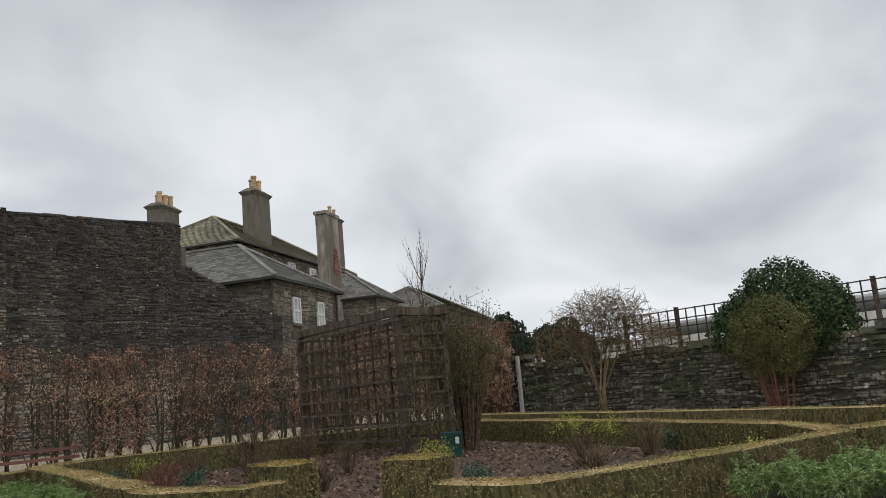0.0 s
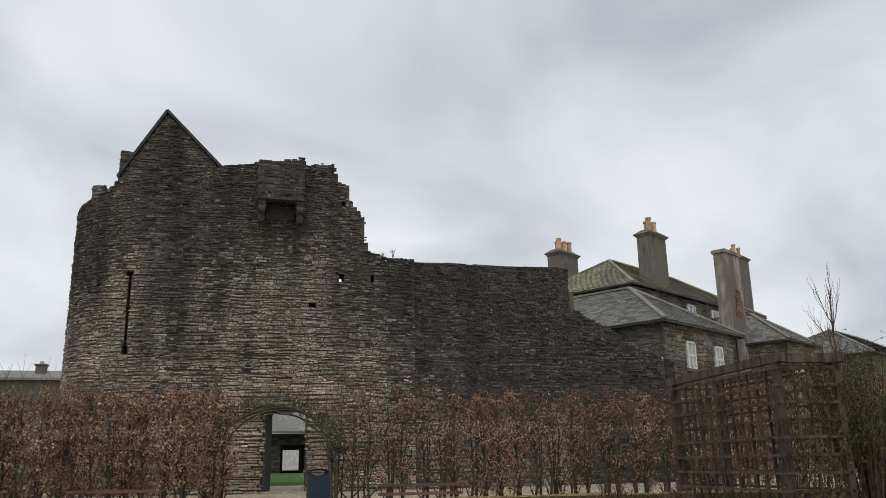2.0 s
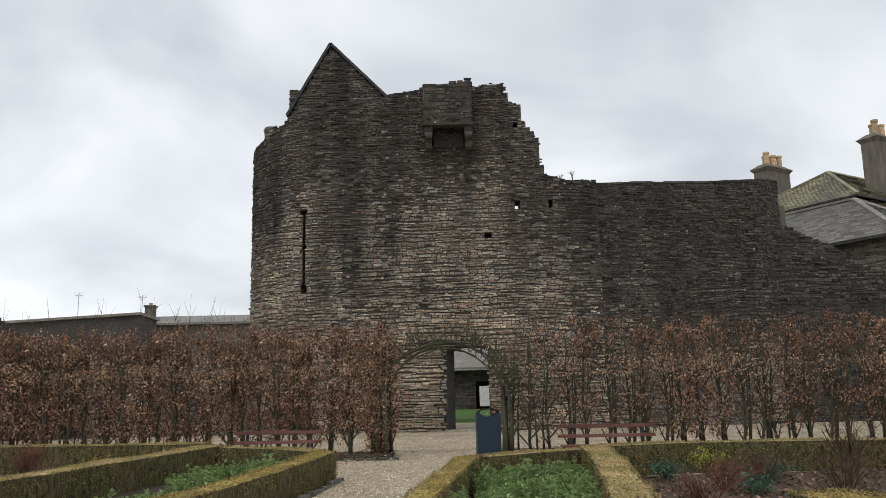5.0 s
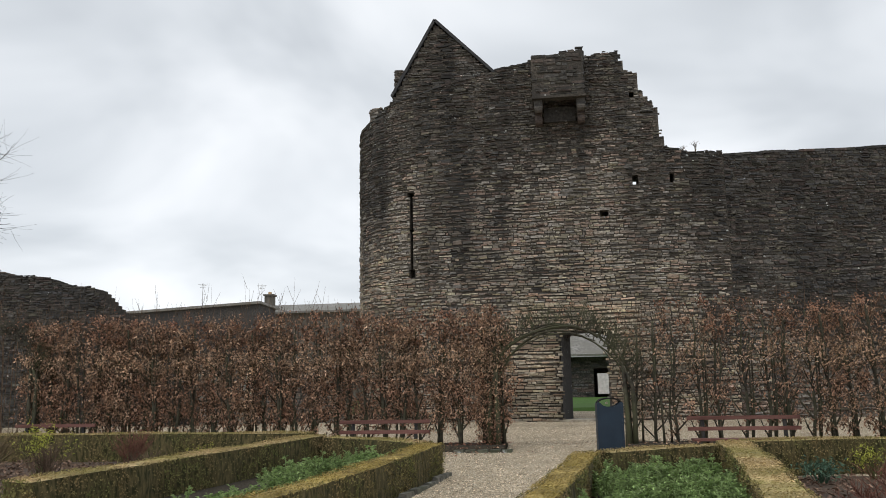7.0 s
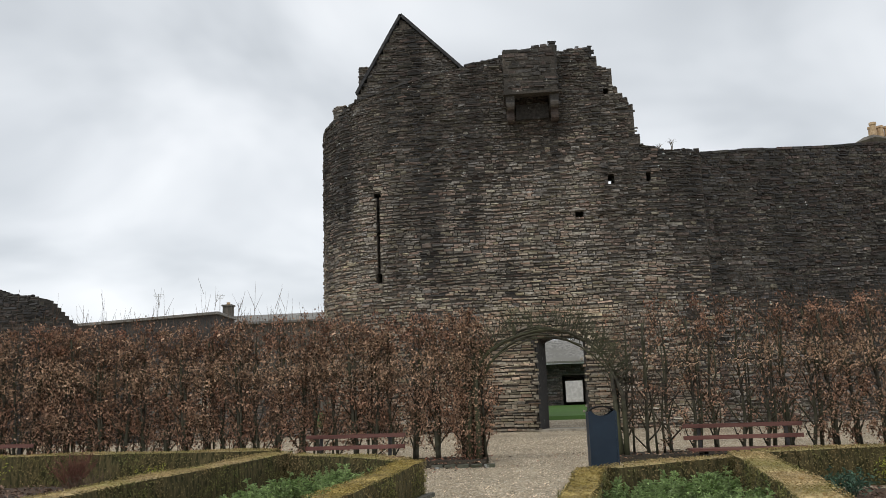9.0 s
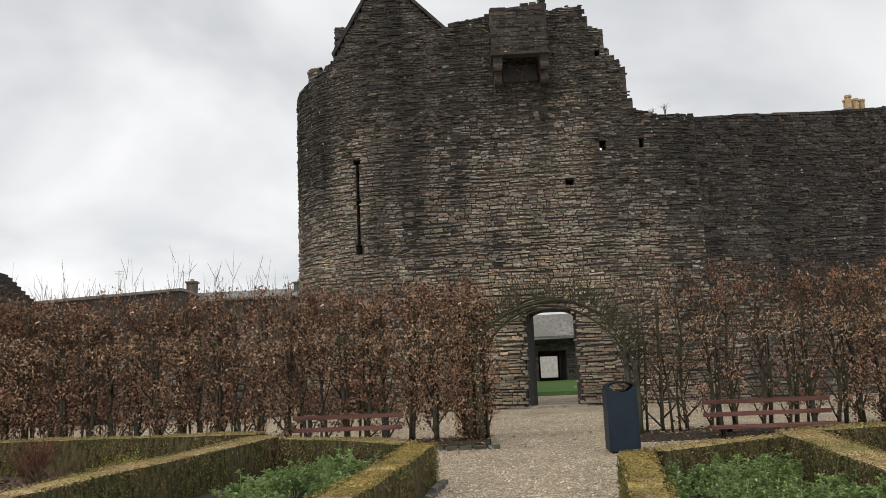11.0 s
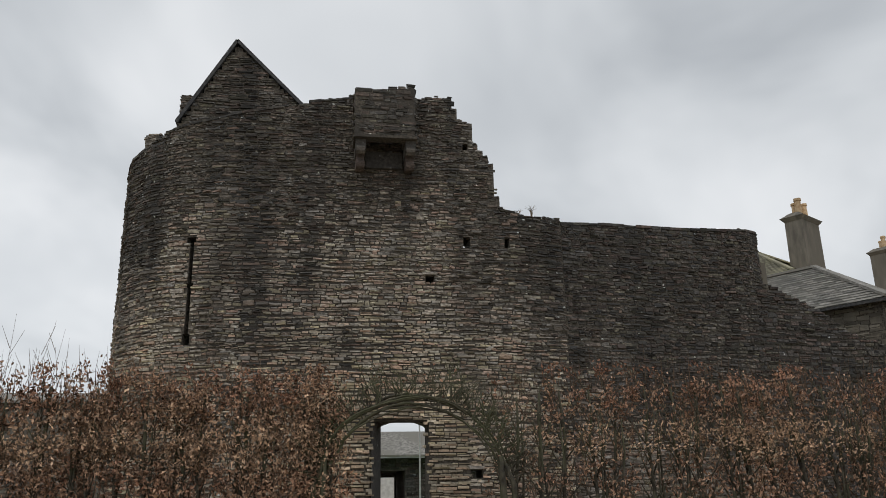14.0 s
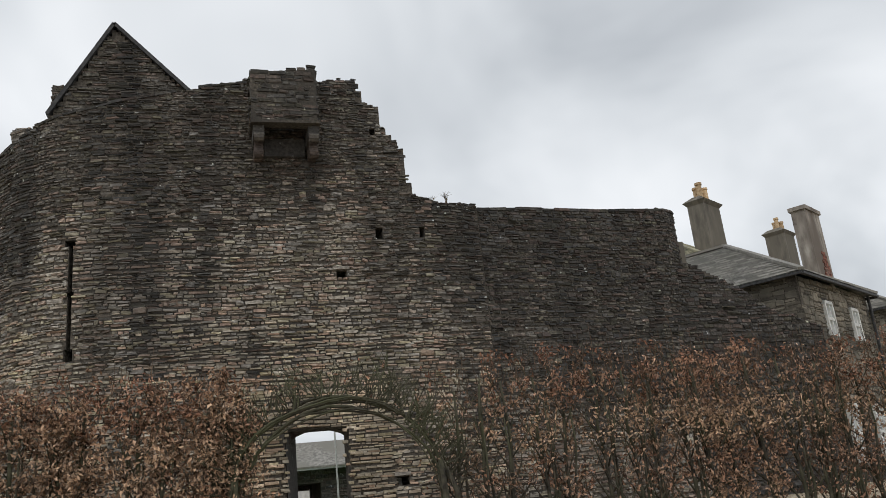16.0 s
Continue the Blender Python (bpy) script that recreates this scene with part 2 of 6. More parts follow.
TWIG = material("twig_bark", (0.06, 0.04, 0.027), (0.17, 0.115, 0.077), 9, 0.9, 0.0, island=0.3)
TREE_BARK = material("tree_bark", (0.02, 0.018, 0.015), (0.055, 0.048, 0.04), 4, 0.9, 0.2)
TAN_TWIG = material("tan_twig", (0.11, 0.08, 0.045), (0.23, 0.172, 0.098), 6, 0.9, 0.0, island=0.35)
RED_TWIG = material("red_twig", (0.12, 0.05, 0.035), (0.22, 0.1, 0.07), 6, 0.9, 0.0, island=0.35)
PLANT_LEAF = material("green_leaf", (0.14, 0.22, 0.06), (0.36, 0.48, 0.19), 7, 0.6, 0.1, big=(0.36, 0.45, 0.2), big_scale=2.5, island=0.55)
BLUE_LEAF = material("blue_green_leaf", (0.05, 0.1, 0.065), (0.1, 0.17, 0.11), 7, 0.6, 0.1, island=0.4)
LIME_LEAF = material("lime_leaf", (0.3, 0.33, 0.04), (0.5, 0.5, 0.09), 7, 0.6, 0.0, island=0.3)
IVY_LEAF = material("ivy_leaf", (0.02, 0.042, 0.013), (0.07, 0.115, 0.035), 5, 0.45, 0.0, island=0.5)
OLIVE_LEAF = material("olive_leaf", (0.085, 0.095, 0.032), (0.17, 0.165, 0.065), 5, 0.7, 0.0, island=0.4)
FAR_LEAF = material("far_leaf", (0.02, 0.035, 0.02), (0.045, 0.065, 0.035), 2, 0.9, 0.0, island=0.4)
TRELLIS_WOOD = material("weathered_trellis_wood", (0.045, 0.034, 0.026), (0.13, 0.1, 0.078), 8, 0.9, 0.3, stretch=(1, 1, 0.3), vary=0.25)
FENCE_WOOD = material("dark_fence_wood", (0.04, 0.03, 0.026), (0.1, 0.075, 0.065), 8, 0.9, 0.3, vary=0.25)
BENCH_WOOD = material("red_brown_bench_wood", (0.12, 0.05, 0.04), (0.22, 0.105, 0.085), 10, 0.6, 0.2, stretch=(0.15, 1, 1), vary=0.15)
BENCH_IRON = material("dark_bench_iron", (0.02, 0.02, 0.02), (0.05, 0.045, 0.04), 12, 0.6, 0.2, metal=0.3)
NAVY = material("navy_paint", (0.016, 0.03, 0.05), (0.024, 0.042, 0.066), 3, 0.45, 0.05, big=(0.02, 0.034, 0.054), big_scale=4)
GREEN_PLASTIC = material("dark_green_plastic", (0.008, 0.045, 0.04), (0.014, 0.065, 0.055), 4, 0.4, 0.0)
LEAD = material("dark_lead", (0.03, 0.03, 0.032), (0.07, 0.07, 0.07), 8, 0.7, 0.2)
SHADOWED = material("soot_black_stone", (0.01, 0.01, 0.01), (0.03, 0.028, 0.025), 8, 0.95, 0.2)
GALV = material("pale_painted_steel", (0.5, 0.5, 0.5), (0.65, 0.65, 0.63), 6, 0.4, 0.0, metal=0.2)
glass = bpy.data.materials.new("window_glass")
glass.use_nodes = True
gb = glass.node_tree.nodes["Principled BSDF"]
gb.inputs["Base Color"].default_value = (0.55, 0.58, 0.6, 1)
gb.inputs["Roughness"].default_value = 0.08
gb.inputs["Metallic"].default_value = 0.0
gb.inputs["Specular IOR Level"].default_value = 0.8

SLOPE = 0.0194


def gz(y):
    """Height of the ground, which rises gently towards the castle and is level from its wall on."""
    return SLOPE * max(-45.0, min(12.0, y))


# ---- mesh helpers ----
class Shape:
    def __init__(self):
        self.v, self.f, self.m = [], [], []

    def face(self, pts, mi=0):
        n = len(self.v)
        self.v += [tuple(p) for p in pts]
        self.f.append(tuple(range(n, n + len(pts))))
        self.m.append(mi)

    def hexa(self, p, mi=0):
        """p: four bottom and four top corners, counter-clockwise from above."""
        n = len(self.v)
        self.v += [tuple(q) for q in p]
        for a in ((3, 2, 1, 0), (4, 5, 6, 7), (0, 1, 5, 4), (1, 2, 6, 5), (2, 3, 7, 6), (3, 0, 4, 7)):
            self.f.append(tuple(n + i for i in a))
            self.m.append(mi)

    def box(self, x0, y0, z0, x1, y1, z1, mi=0):
        self.hexa([(x0, y0, z0), (x1, y0, z0), (x1, y1, z0), (x0, y1, z0), (x0, y0, z1), (x1, y0, z1), (x1, y1, z1), (x0, y1, z1)], mi)

    def beam(self, a, b, w, h, mi=0):
        """A squared bar from a to b, w wide and h high."""
        a, b = Vector(a), Vector(b)
        d = (b - a).normalized()
        s = d.cross(Vector((0, 0, 1)))
        s = Vector((1, 0, 0)) if s.length < 1e-3 else s.normalized()
        u = s.cross(d).normalized()
        s, u = s * w / 2, u * h / 2
        self.hexa([a - s - u, a + s - u, b + s - u, b - s - u, a - s + u, a + s + u, b + s + u, b - s + u], mi)

    def tube(self, pts, radii, sides=5, mi=0):
        n0 = len(self.v)
        pts = [Vector(p) for p in pts]
        for i, p in enumerate(pts):
            d = (pts[min(i + 1, len(pts) - 1)] - pts[max(i - 1, 0)])
            d = d.normalized() if d.length > 1e-6 else Vector((0, 0, 1))
            s = d.cross(Vector((0.31, 0.84, 0.2)))
            s = s.normalized() if s.length > 1e-4 else Vector((1, 0, 0))
            u = d.cross(s)
            for k in range(sides):
                a = 2 * math.pi * k / sides
                self.v.append(tuple(p + radii[i] * (math.cos(a) * s + math.sin(a) * u)))
        for i in range(len(pts) - 1):
            for k in range(sides):
                k2 = (k + 1) % sides
                self.f.append((n0 + i * sides + k, n0 + i * sides + k2, n0 + (i + 1) * sides + k2, n0 + (i + 1) * sides + k))
                self.m.append(mi)
        self.f.append(tuple(n0 + k for k in reversed(range(sides))))
        self.f.append(tuple(n0 + (len(pts) - 1) * sides + k for k in range(sides)))
        self.m += [mi, mi]

    def lathe(self, cx, cy, prof, sides=14, mi=0):
        n0 = len(self.v)
        for r, z in prof:
            for k in range(sides):
                a = 2 * math.pi * k / sides
                self.v.append((cx + r * math.cos(a), cy + r * math.sin(a), z))
        for i in range(len(prof) - 1):
            for k in range(sides):
                k2 = (k + 1) % sides
                self.f.append((n0 + i * sides + k, n0 + i * sides + k2, n0 + (i + 1) * sides + k2, n0 + (i + 1) * sides + k))
                self.m.append(mi)
        self.f.append(tuple(n0 + (len(prof) - 1) * sides + k for k in range(sides)))
        self.m.append(mi)

    def leaf(self, p, size, rng, tilt=None, slim=0.55):
        """A bent leaf of two faces, turned at random, or near the normal tilt."""
        a = Vector((rng.gauss(0, 1), rng.gauss(0, 1), rng.gauss(0, 1))).normalized()
        if tilt is not None:
            n = (Vector(tilt) + 0.75 * a).normalized()
            a = n.cross(Vector((rng.gauss(0, 1), rng.gauss(0, 1), rng.gauss(0, 1)))).normalized()
            b = n.cross(a)
        else:
            b = a.cross(Vector((rng.gauss(0, 1), rng.gauss(0, 1), rng.gauss(0, 1)))).normalized()
            n = a.cross(b)
        p = Vector(p)
        l, w = a * size, b * size * slim
        k = len(self.v)
        bend = n * size * 0.18
        self.v += [tuple(p - l * 0.5), tuple(p + w * 0.5 + bend), tuple(p + l * 0.5), tuple(p - w * 0.5 + bend)]
        self.f += [(k, k + 1, k + 2), (k, k + 2, k + 3)]
        self.m += [0, 0]

    def mesh(self, name, *mats, smooth=False):
        me = bpy.data.meshes.new(name)
        me.from_pydata(self.v, [], self.f)
        for m in mats:
            me.materials.append(m)
        if any(self.m):
            me.polygons.foreach_set("material_index", self.m)
        if smooth:
            me.polygons.foreach_set("use_smooth", [True] * len(self.f))
        me.update()
        return me


def part(name, shape, mat, parent, label="", smooth=False):
    me = shape if isinstance(shape, bpy.types.Mesh) else shape.mesh(name, *(mat if isinstance(mat, (list, tuple)) else (mat,)), smooth=smooth)
    ob = new(name, me)
    ob.parent = parent
    return tagged(ob, label)


def thing(name, label, category, at=(0, 0, 0), rz=0.0, group="", kind=""):
    e = new(name)
    e.matrix_world = pose(*at, 0, 0, rz)
    e.empty_display_size = 0.2
    return tagged(e, label, category, group, kind)


def solid(name, shape, mat, label, category, kind="", group="", smooth=False):
    ob = new(name, shape.mesh(name, *(mat if isinstance(mat, (list, tuple)) else (mat,)), smooth=smooth))
    return tagged(ob, label, category, group, kind)


def lerp_at(table, x):
    for (x0, z0), (x1, z1) in zip(table, table[1:]):
        if x0 <= x <= x1:
            return z0 + (z1 - z0) * (x - x0) / max(1e-9, x1 - x0)
    return table[0][1] if x < table[0][0] else table[-1][1]


class Plan:
    """A line on the plan, by its length."""

    def __init__(self, pts):
        self.p = [Vector((*q, 0)) for q in pts]
        self.s = [0.0]
        for a, b in zip(self.p, self.p[1:]):
            self.s.append(self.s[-1] + (b - a).length)
        self.length = self.s[-1]

    def at(self, u):
        u = max(0.0, min(self.length, u))
        for i in range(len(self.p) - 1):
            if u <= self.s[i + 1] or i == len(self.p) - 2:
                a, b = self.p[i], self.p[i + 1]
                d = (b - a).normalized()
                return a + d * (u - self.s[i]), d
        return self.p[-1], Vector((1, 0, 0))

    def front(self, u):
        """Place and outward normal, on the right hand of the way along the line, softened at its bends."""
        p, _ = self.at(u)
        d = (self.at(u + 0.25)[0] - self.at(u - 0.25)[0]).normalized()
        return p, Vector((d.y, -d.x, 0))

    def u_of_x(self, x):
        best = min(range(int(self.length * 20) + 1), key=lambda k: abs(self.at(k / 20)[0].x - x))
        return best / 20


def wall_body(plan, top, base, thick, holes, step=0.15):
    """Upright pieces of wall along the plan, with openings (u0, u1, z0, z1) right through."""
    sh = Shape()
    cuts = {0.0, plan.length}
    u = 0.0
    while u < plan.length:
        cuts.add(round(u, 4))
        u += step
    for h in holes:
        cuts |= {round(h[0], 4), round(h[1], 4)}
    cuts = sorted(c for c in cuts if 0 <= c <= plan.length)
    for a, b in zip(cuts, cuts[1:]):
        if b - a < 1e-3:
            continue
        mid = (a + b) / 2
        spans = [(base, min(top(a), top(mid), top(b)) - 0.02)]
        for h in holes:
            if h[0] <= mid <= h[1]:
                nxt = []
                for z0, z1 in spans:
                    if h[3] <= z0 or h[2] >= z1:
                        nxt.append((z0, z1))
                    else:
                        nxt += [(z0, h[2])] if h[2] > z0 else []
                        nxt += [(h[3], z1)] if h[3] < z1 else []
                spans = nxt
        pa, na = plan.front(a)
        pb, nb = plan.front(b)
        for z0, z1 in spans:
            q = [pa, pb, pb - nb * thick, pa - na * thick]
            sh.hexa([(v.x, v.y, z0) for v in q] + [(v.x, v.y, z1) for v in q])
    return sh


def rubble_stone(sh, plan, a, b, z0, z1, d, rng, side, off, rough, lean, mi):
    """One split stone with a six-cornered ragged face, leaning ends and a sunken back edge."""
    pa, na = plan.front(a)
    pb, nb = plan.front(b)
    na, nb = na * side, nb * side
    t0 = (pb - pa).normalized()
    w, hgt = b - a, z1 - z0
    n = len(sh.v)
    for p, nn, z in ((pa, na, z0), (pb, nb, z0), (pb, nb, z1), (pa, na, z1)):
        q = p + nn * (off - 0.02)
        sh.v.append((q.x, q.y, z))
    nick = lambda: abs(rng.gauss(0, 0.16)) * min(w, 0.16) * rough
    drop = lambda: abs(rng.gauss(0, 0.13)) * hgt * rough
    deep = lambda: d + rng.uniform(-0.5, 0.3) * d * rough
    for p, nn, e, z in ((pa, na, nick(), z0 + drop()), (pb, nb, -nick(), z0 + drop()), (pb, nb, -0.3 * nick(), z0 + hgt * rng.uniform(0.3, 0.7)), (pb, nb, -nick(), z1 - drop()), (pa, na, nick(), z1 - drop()), (pa, na, 0.3 * nick(), z0 + hgt * rng.uniform(0.3, 0.7))):
        q = p + nn * (off + deep()) + t0 * (e + (0.006 if p is pa else -0.006))
        sh.v.append((q.x, q.y, z + (lean if p is pa else -lean)))
    for f in ((4, 5, 6, 7, 8, 9), (0, 1, 5, 4), (1, 6, 5), (1, 2, 6), (2, 7, 6), (2, 3, 8, 7), (3, 9, 8), (3, 0, 9), (0, 4, 9)):
        sh.f.append(tuple(n + q for q in f))
        sh.m.append(mi)


def stone_face(plan, top, base, holes, rng, h=(0.055, 0.12), l=(0.14, 0.5), u0=0.0, u1=None, proud=(0.015, 0.06), side=1, gap=0.009, zone=None, off=0.0, rough=1.0, tone=None):
    """Coursed rubble laid on the plan's front: every stone a block with its own depth and leaning edges.
    zone(u, z): true for stones that go into the second list, as places for pieces of their own."""
    sh, picked = Shape(), []
    u1 = plan.length if u1 is None else u1
    z = base
    while z < 20:
        hh = rng.uniform(*h)
        wave = rng.uniform(0, 6.28)
        u = u0 + rng.uniform(-0.3, 0)
        live = False
        while u < u1:
            ll = rng.uniform(*l) * (1.6 if rng.random() < 0.12 else 1)
            a, b = max(u0, u) + gap, min(u1, u + ll) - gap
            u += ll
            if b - a < 0.05:
                continue
            mid = (a + b) / 2
            t = min(top(a), top(mid), top(b))
            if z < t:
                live = True
            slack = hh * rng.uniform(0, 0.28) * rough
            zz0, zz1 = z + gap * 0.5 + slack * rng.random() * 0.5, min(z + hh * rng.uniform(0.98, 1.12) - gap * 0.5 - slack * 0.5, t + rng.uniform(0.0, 0.06))
            if zz1 - zz0 < 0.03:
                continue
            cut = False
            for k in holes:
                if b > k[0] and a < k[1] and zz1 > k[2] and zz0 < k[3]:
                    if a < k[0] - 0.06 and k[0] - a > b - k[1]:
                        b = k[0]
                    elif b > k[1] + 0.06:
                        a = k[1]
                    else:
                        cut = True
            if cut or b - a < 0.05:
                continue
            d = rng.uniform(*proud)
            j = lambda s=0.012: rng.uniform(-s, s) * rough
            bob = (0.025 * math.sin(mid * 1.3 + wave) + 0.012 * math.sin(mid * 4.1 + wave * 2) + rng.uniform(-0.008, 0.008)) * rough
            lean = rng.gauss(0, 0.008) * rough
            if zone and zone(mid, z):
                picked.append((mid, (zz0 + zz1) / 2 + bob, b - a, zz1 - zz0, d))
                continue
            bob += (0.07 * noise.noise(Vector((mid * 0.45, z * 0.7, 5.5))) + 0.035 * noise.noise(Vector((mid * 1.6, z * 1.3, 2.5)))) * rough
            bob *= max(0.0, min(1.0, (t - zz1 - 0.05) / 0.5))
            mi = tone(mid, z) if tone else 0
            if rng.random() < 0.06:
                zz1 += hh * rng.uniform(0.4, 0.9)
                d += 0.012
            layers = [(zz0, zz1)]
            if zz1 - zz0 > 0.075 and rng.random() < 0.4:
                cut_z = zz0 + (zz1 - zz0) * rng.uniform(0.35, 0.65)
                layers = [(zz0, cut_z - 0.004), (cut_z + 0.004, zz1)]
            for lo_z, hi_z in layers:
                rubble_stone(sh, plan, a, b, lo_z + bob, hi_z + bob, d * rng.uniform(0.6, 1.15), rng, side, off, rough, lean, mi)
        z += hh
        if not live:
            break
    return sh, picked


def stone_pieces(plan, picked, mat, parent, rng, limit=300):
    """Single stones that share a few meshes."""
    protos = []
    for k in range(8):
        sh = Shape()
        j = lambda: rng.uniform(-0.035, 0.035)
        back = [(-0.5, 0.02, -0.5), (0.5, 0.02, -0.5), (0.5, 0.02, 0.5), (-0.5, 0.02, 0.5)]
        rim = [(-0.5, -0.6, -0.5), (0.5, -0.6, -0.5), (0.5, -0.6, 0.5), (-0.5, -0.6, 0.5)]
        rim = [(x + j(), y + j(), z + j()) for x, y, z in rim]
        top = [(x * 0.92 + j(), -1 + j() * 3, z * 0.8 + j()) for x, y, z in rim]
        sh.v = back + rim + top
        for a in (0, 4):
            for i in range(4):
                sh.f.append((a + i, a + (i + 1) % 4, a + 4 + (i + 1) % 4, a + 4 + i))
        sh.f.append((8, 9, 10, 11))
        sh.m = [0] * len(sh.f)
        protos.append(sh.mesh("stone", mat))
    for k, (u, z, w, hgt, d) in enumerate(picked[:limit]):
        p, n = plan.front(u)
        ob = new("stone", protos[k % 8])
        ob.parent = parent
        ob.matrix_basis = Matrix.LocRotScale((p.x, p.y, z), Euler((0, 0, math.atan2(n.y, n.x) + math.pi / 2)), (w, d + 0.02, hgt))


# ---- ground ----
rng = random.Random(7)
sh = Shape()
YS = [-600, -300, -120, -45, -30, -20, -10, 0, 6, 12, 20, 40, 80, 160, 400, 900]
XS = [-900, -400, -150, -60, -25, -8, 0, 8, 25, 60, 150, 400, 900]
for y0, y1 in zip(YS, YS[1:]):
    for x0, x1 in zip(XS, XS[1:]):
        sh.face([(x0, y0, gz(y0)), (x1, y0, gz(y0)), (x1, y1, gz(y1)), (x0, y1, gz(y1))])
solid("ground", sh, GRAVEL, "pale beige gravel ground of the walled garden", "ground", "structure")


def sheet(name, pts, mat, label, category, lift=0.03):
    s = Shape()
    cx, cy = sum(p[0] for p in pts) / len(pts), sum(p[1] for p in pts) / len(pts)
    ring = [Vector((x, y, gz(y) - 0.02)) for x, y in pts]
    topr = [Vector((x + (cx - x) * 0.02, y + (cy - y) * 0.02, gz(y) + lift)) for x, y in pts]
    for i in range(len(pts)):
        k = (i + 1) % len(pts)
        s.face([ring[i], ring[k], topr[k], topr[i]])
        s.face([topr[i], topr[k], (cx, cy, gz(cy) + lift + 0.03)])
    return solid(name, s, mat, label, category, "structure")


sheet("mulch_bed", [(1.6, -2.8), (7.5, -2.5), (11.6, -3.3), (9.2, -13.0), (8.0, -14.2), (2.95, -13.5), (3.1, -11.5), (2.4, -10.0), (1.3, -9.3)], MULCH, "planting bed covered in dark reddish bark mulch", "planting bed")
sheet("plant_bed", [(-0.2, -4.0), (1.7, -2.8), (1.2, -9.3), (-1.0, -10.2)], SOIL, "planting bed of dark bare soil", "planting bed")
sheet("plant_bed", [(-2.6, -2.4), (-4.9, -0.7), (-6.2, -6.5), (-3.5, -9.8)], SOIL, "planting bed of dark bare soil", "planting bed")
sheet("mulch_bed", [(-5.2, -0.4), (-13, -0.2), (-14, -8), (-6.4, -6.5)], MULCH, "planting bed covered in dark bark mulch", "planting bed")
sheet("plant_bed", [(3.3, -14.0), (8.2, -14.6), (9.6, -16.9), (5.0, -17.8)], SOIL, "planting bed of dark bare soil", "planting bed")
sh = Shape()
for y0, y1, z0, z1 in ((23.6, 24.0, 0.15, 0.4), (24.0, 30.0, 0.4, 0.55), (30.0, 37.6, 0.55, 0.74)):
    for k in range(12):
        x0, x1 = -20 + 4 * k, -16 + 4 * k
        sh.face([(x0, y0, z0), (x1, y0, z0), (x1, y1, z1), (x0, y1, z1)])
solid("lawn", sh, GRASS, "bright green mown lawn of the courtyard", "lawn", "structure")

# ---- castle wall ----
CASTLE = Plan([(-8.0, 19.0), (-8.0, 15.8), (-7.9, 14.6), (-7.55, 13.5), (-6.85, 12.65), (-5.9, 12.1), (-4.6, 11.82), (-2.0, 11.7), (3.3, 11.72), (5.0, 12.05)])
CURTAIN = Plan([(5.0, 12.05), (10.6, 12.9), (11.5, 13.05), (12.0, 13.4), (12.15, 13.9), (12.2, 15.0)])
LOW = Plan([(11.2, 13.06), (16.9, 13.75)])
TOP_T = [(-8.1, 10.75), (-7.55, 10.85), (-6.95, 11.0), (-6.7, 11.25), (-2.3, 12.2), (-1.0, 12.38), (0.7, 12.42), (0.72, 12.5), (1.9, 12.52), (1.92, 11.9), (2.36, 11.75), (2.38, 11.5), (2.5, 11.1), (2.8, 10.7), (3.02, 10.35), (3.04, 9.75), (3.2, 9.1), (3.7, 9.0), (4.1, 8.9), (4.88, 8.9), (5.1, 8.9)]
top_tower = lambda u: lerp_at(TOP_T, CASTLE.at(u)[0].x) if u > 3.3 else 10.7
top_curtain = lambda u: 8.78 + 0.045 * u + 0.03 * math.sin(u * 1.1)
top_low = lambda u: lerp_at([(0, 7.4), (1.1, 7.3), (3.1, 6.4), (3.5, 6.05), (4.2, 5.75), (5.8, 5.3)], u)
ux = CASTLE.u_of_x
DOOR = (ux(-0.6), ux(0.95), -1.0, 3.08)
HOLES_T = [DOOR,
           (ux(2.0), ux(2.2), 7.85, 8.17), (ux(3.2), ux(3.38), 7.87, 8.17), (ux(2.06), ux(2.2), 10.86, 11.05),
           (ux(-5.51), ux(-5.43), 5.1, 8.02), (ux(-5.57), ux(-5.37), 6.62, 6.74), (ux(-5.59), ux(-5.35), 7.88, 8.04), (ux(-5.57), ux(-5.37), 5.05, 5.35),
           (ux(0.92), ux(1.16), 6.8, 7.0), (ux(2.05), ux(2.35), 1.55, 1.75)]
castle = thing("castle_wall", "tall ruined castle wall of weathered grey-brown rubble stone", "castle", kind="structure")
part("wall_core", wall_body(CASTLE, top_tower, -1.0, 0.9, HOLES_T), MORTAR, castle)
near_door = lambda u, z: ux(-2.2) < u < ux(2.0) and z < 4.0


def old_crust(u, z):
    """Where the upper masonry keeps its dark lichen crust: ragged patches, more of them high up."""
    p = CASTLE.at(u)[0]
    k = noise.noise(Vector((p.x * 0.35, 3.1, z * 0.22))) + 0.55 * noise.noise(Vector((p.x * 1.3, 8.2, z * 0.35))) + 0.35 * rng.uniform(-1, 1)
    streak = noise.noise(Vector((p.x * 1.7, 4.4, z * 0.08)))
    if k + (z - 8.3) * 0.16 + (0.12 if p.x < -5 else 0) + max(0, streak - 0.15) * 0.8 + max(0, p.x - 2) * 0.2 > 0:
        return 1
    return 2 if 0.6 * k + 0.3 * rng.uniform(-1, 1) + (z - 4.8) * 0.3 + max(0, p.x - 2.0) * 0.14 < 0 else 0


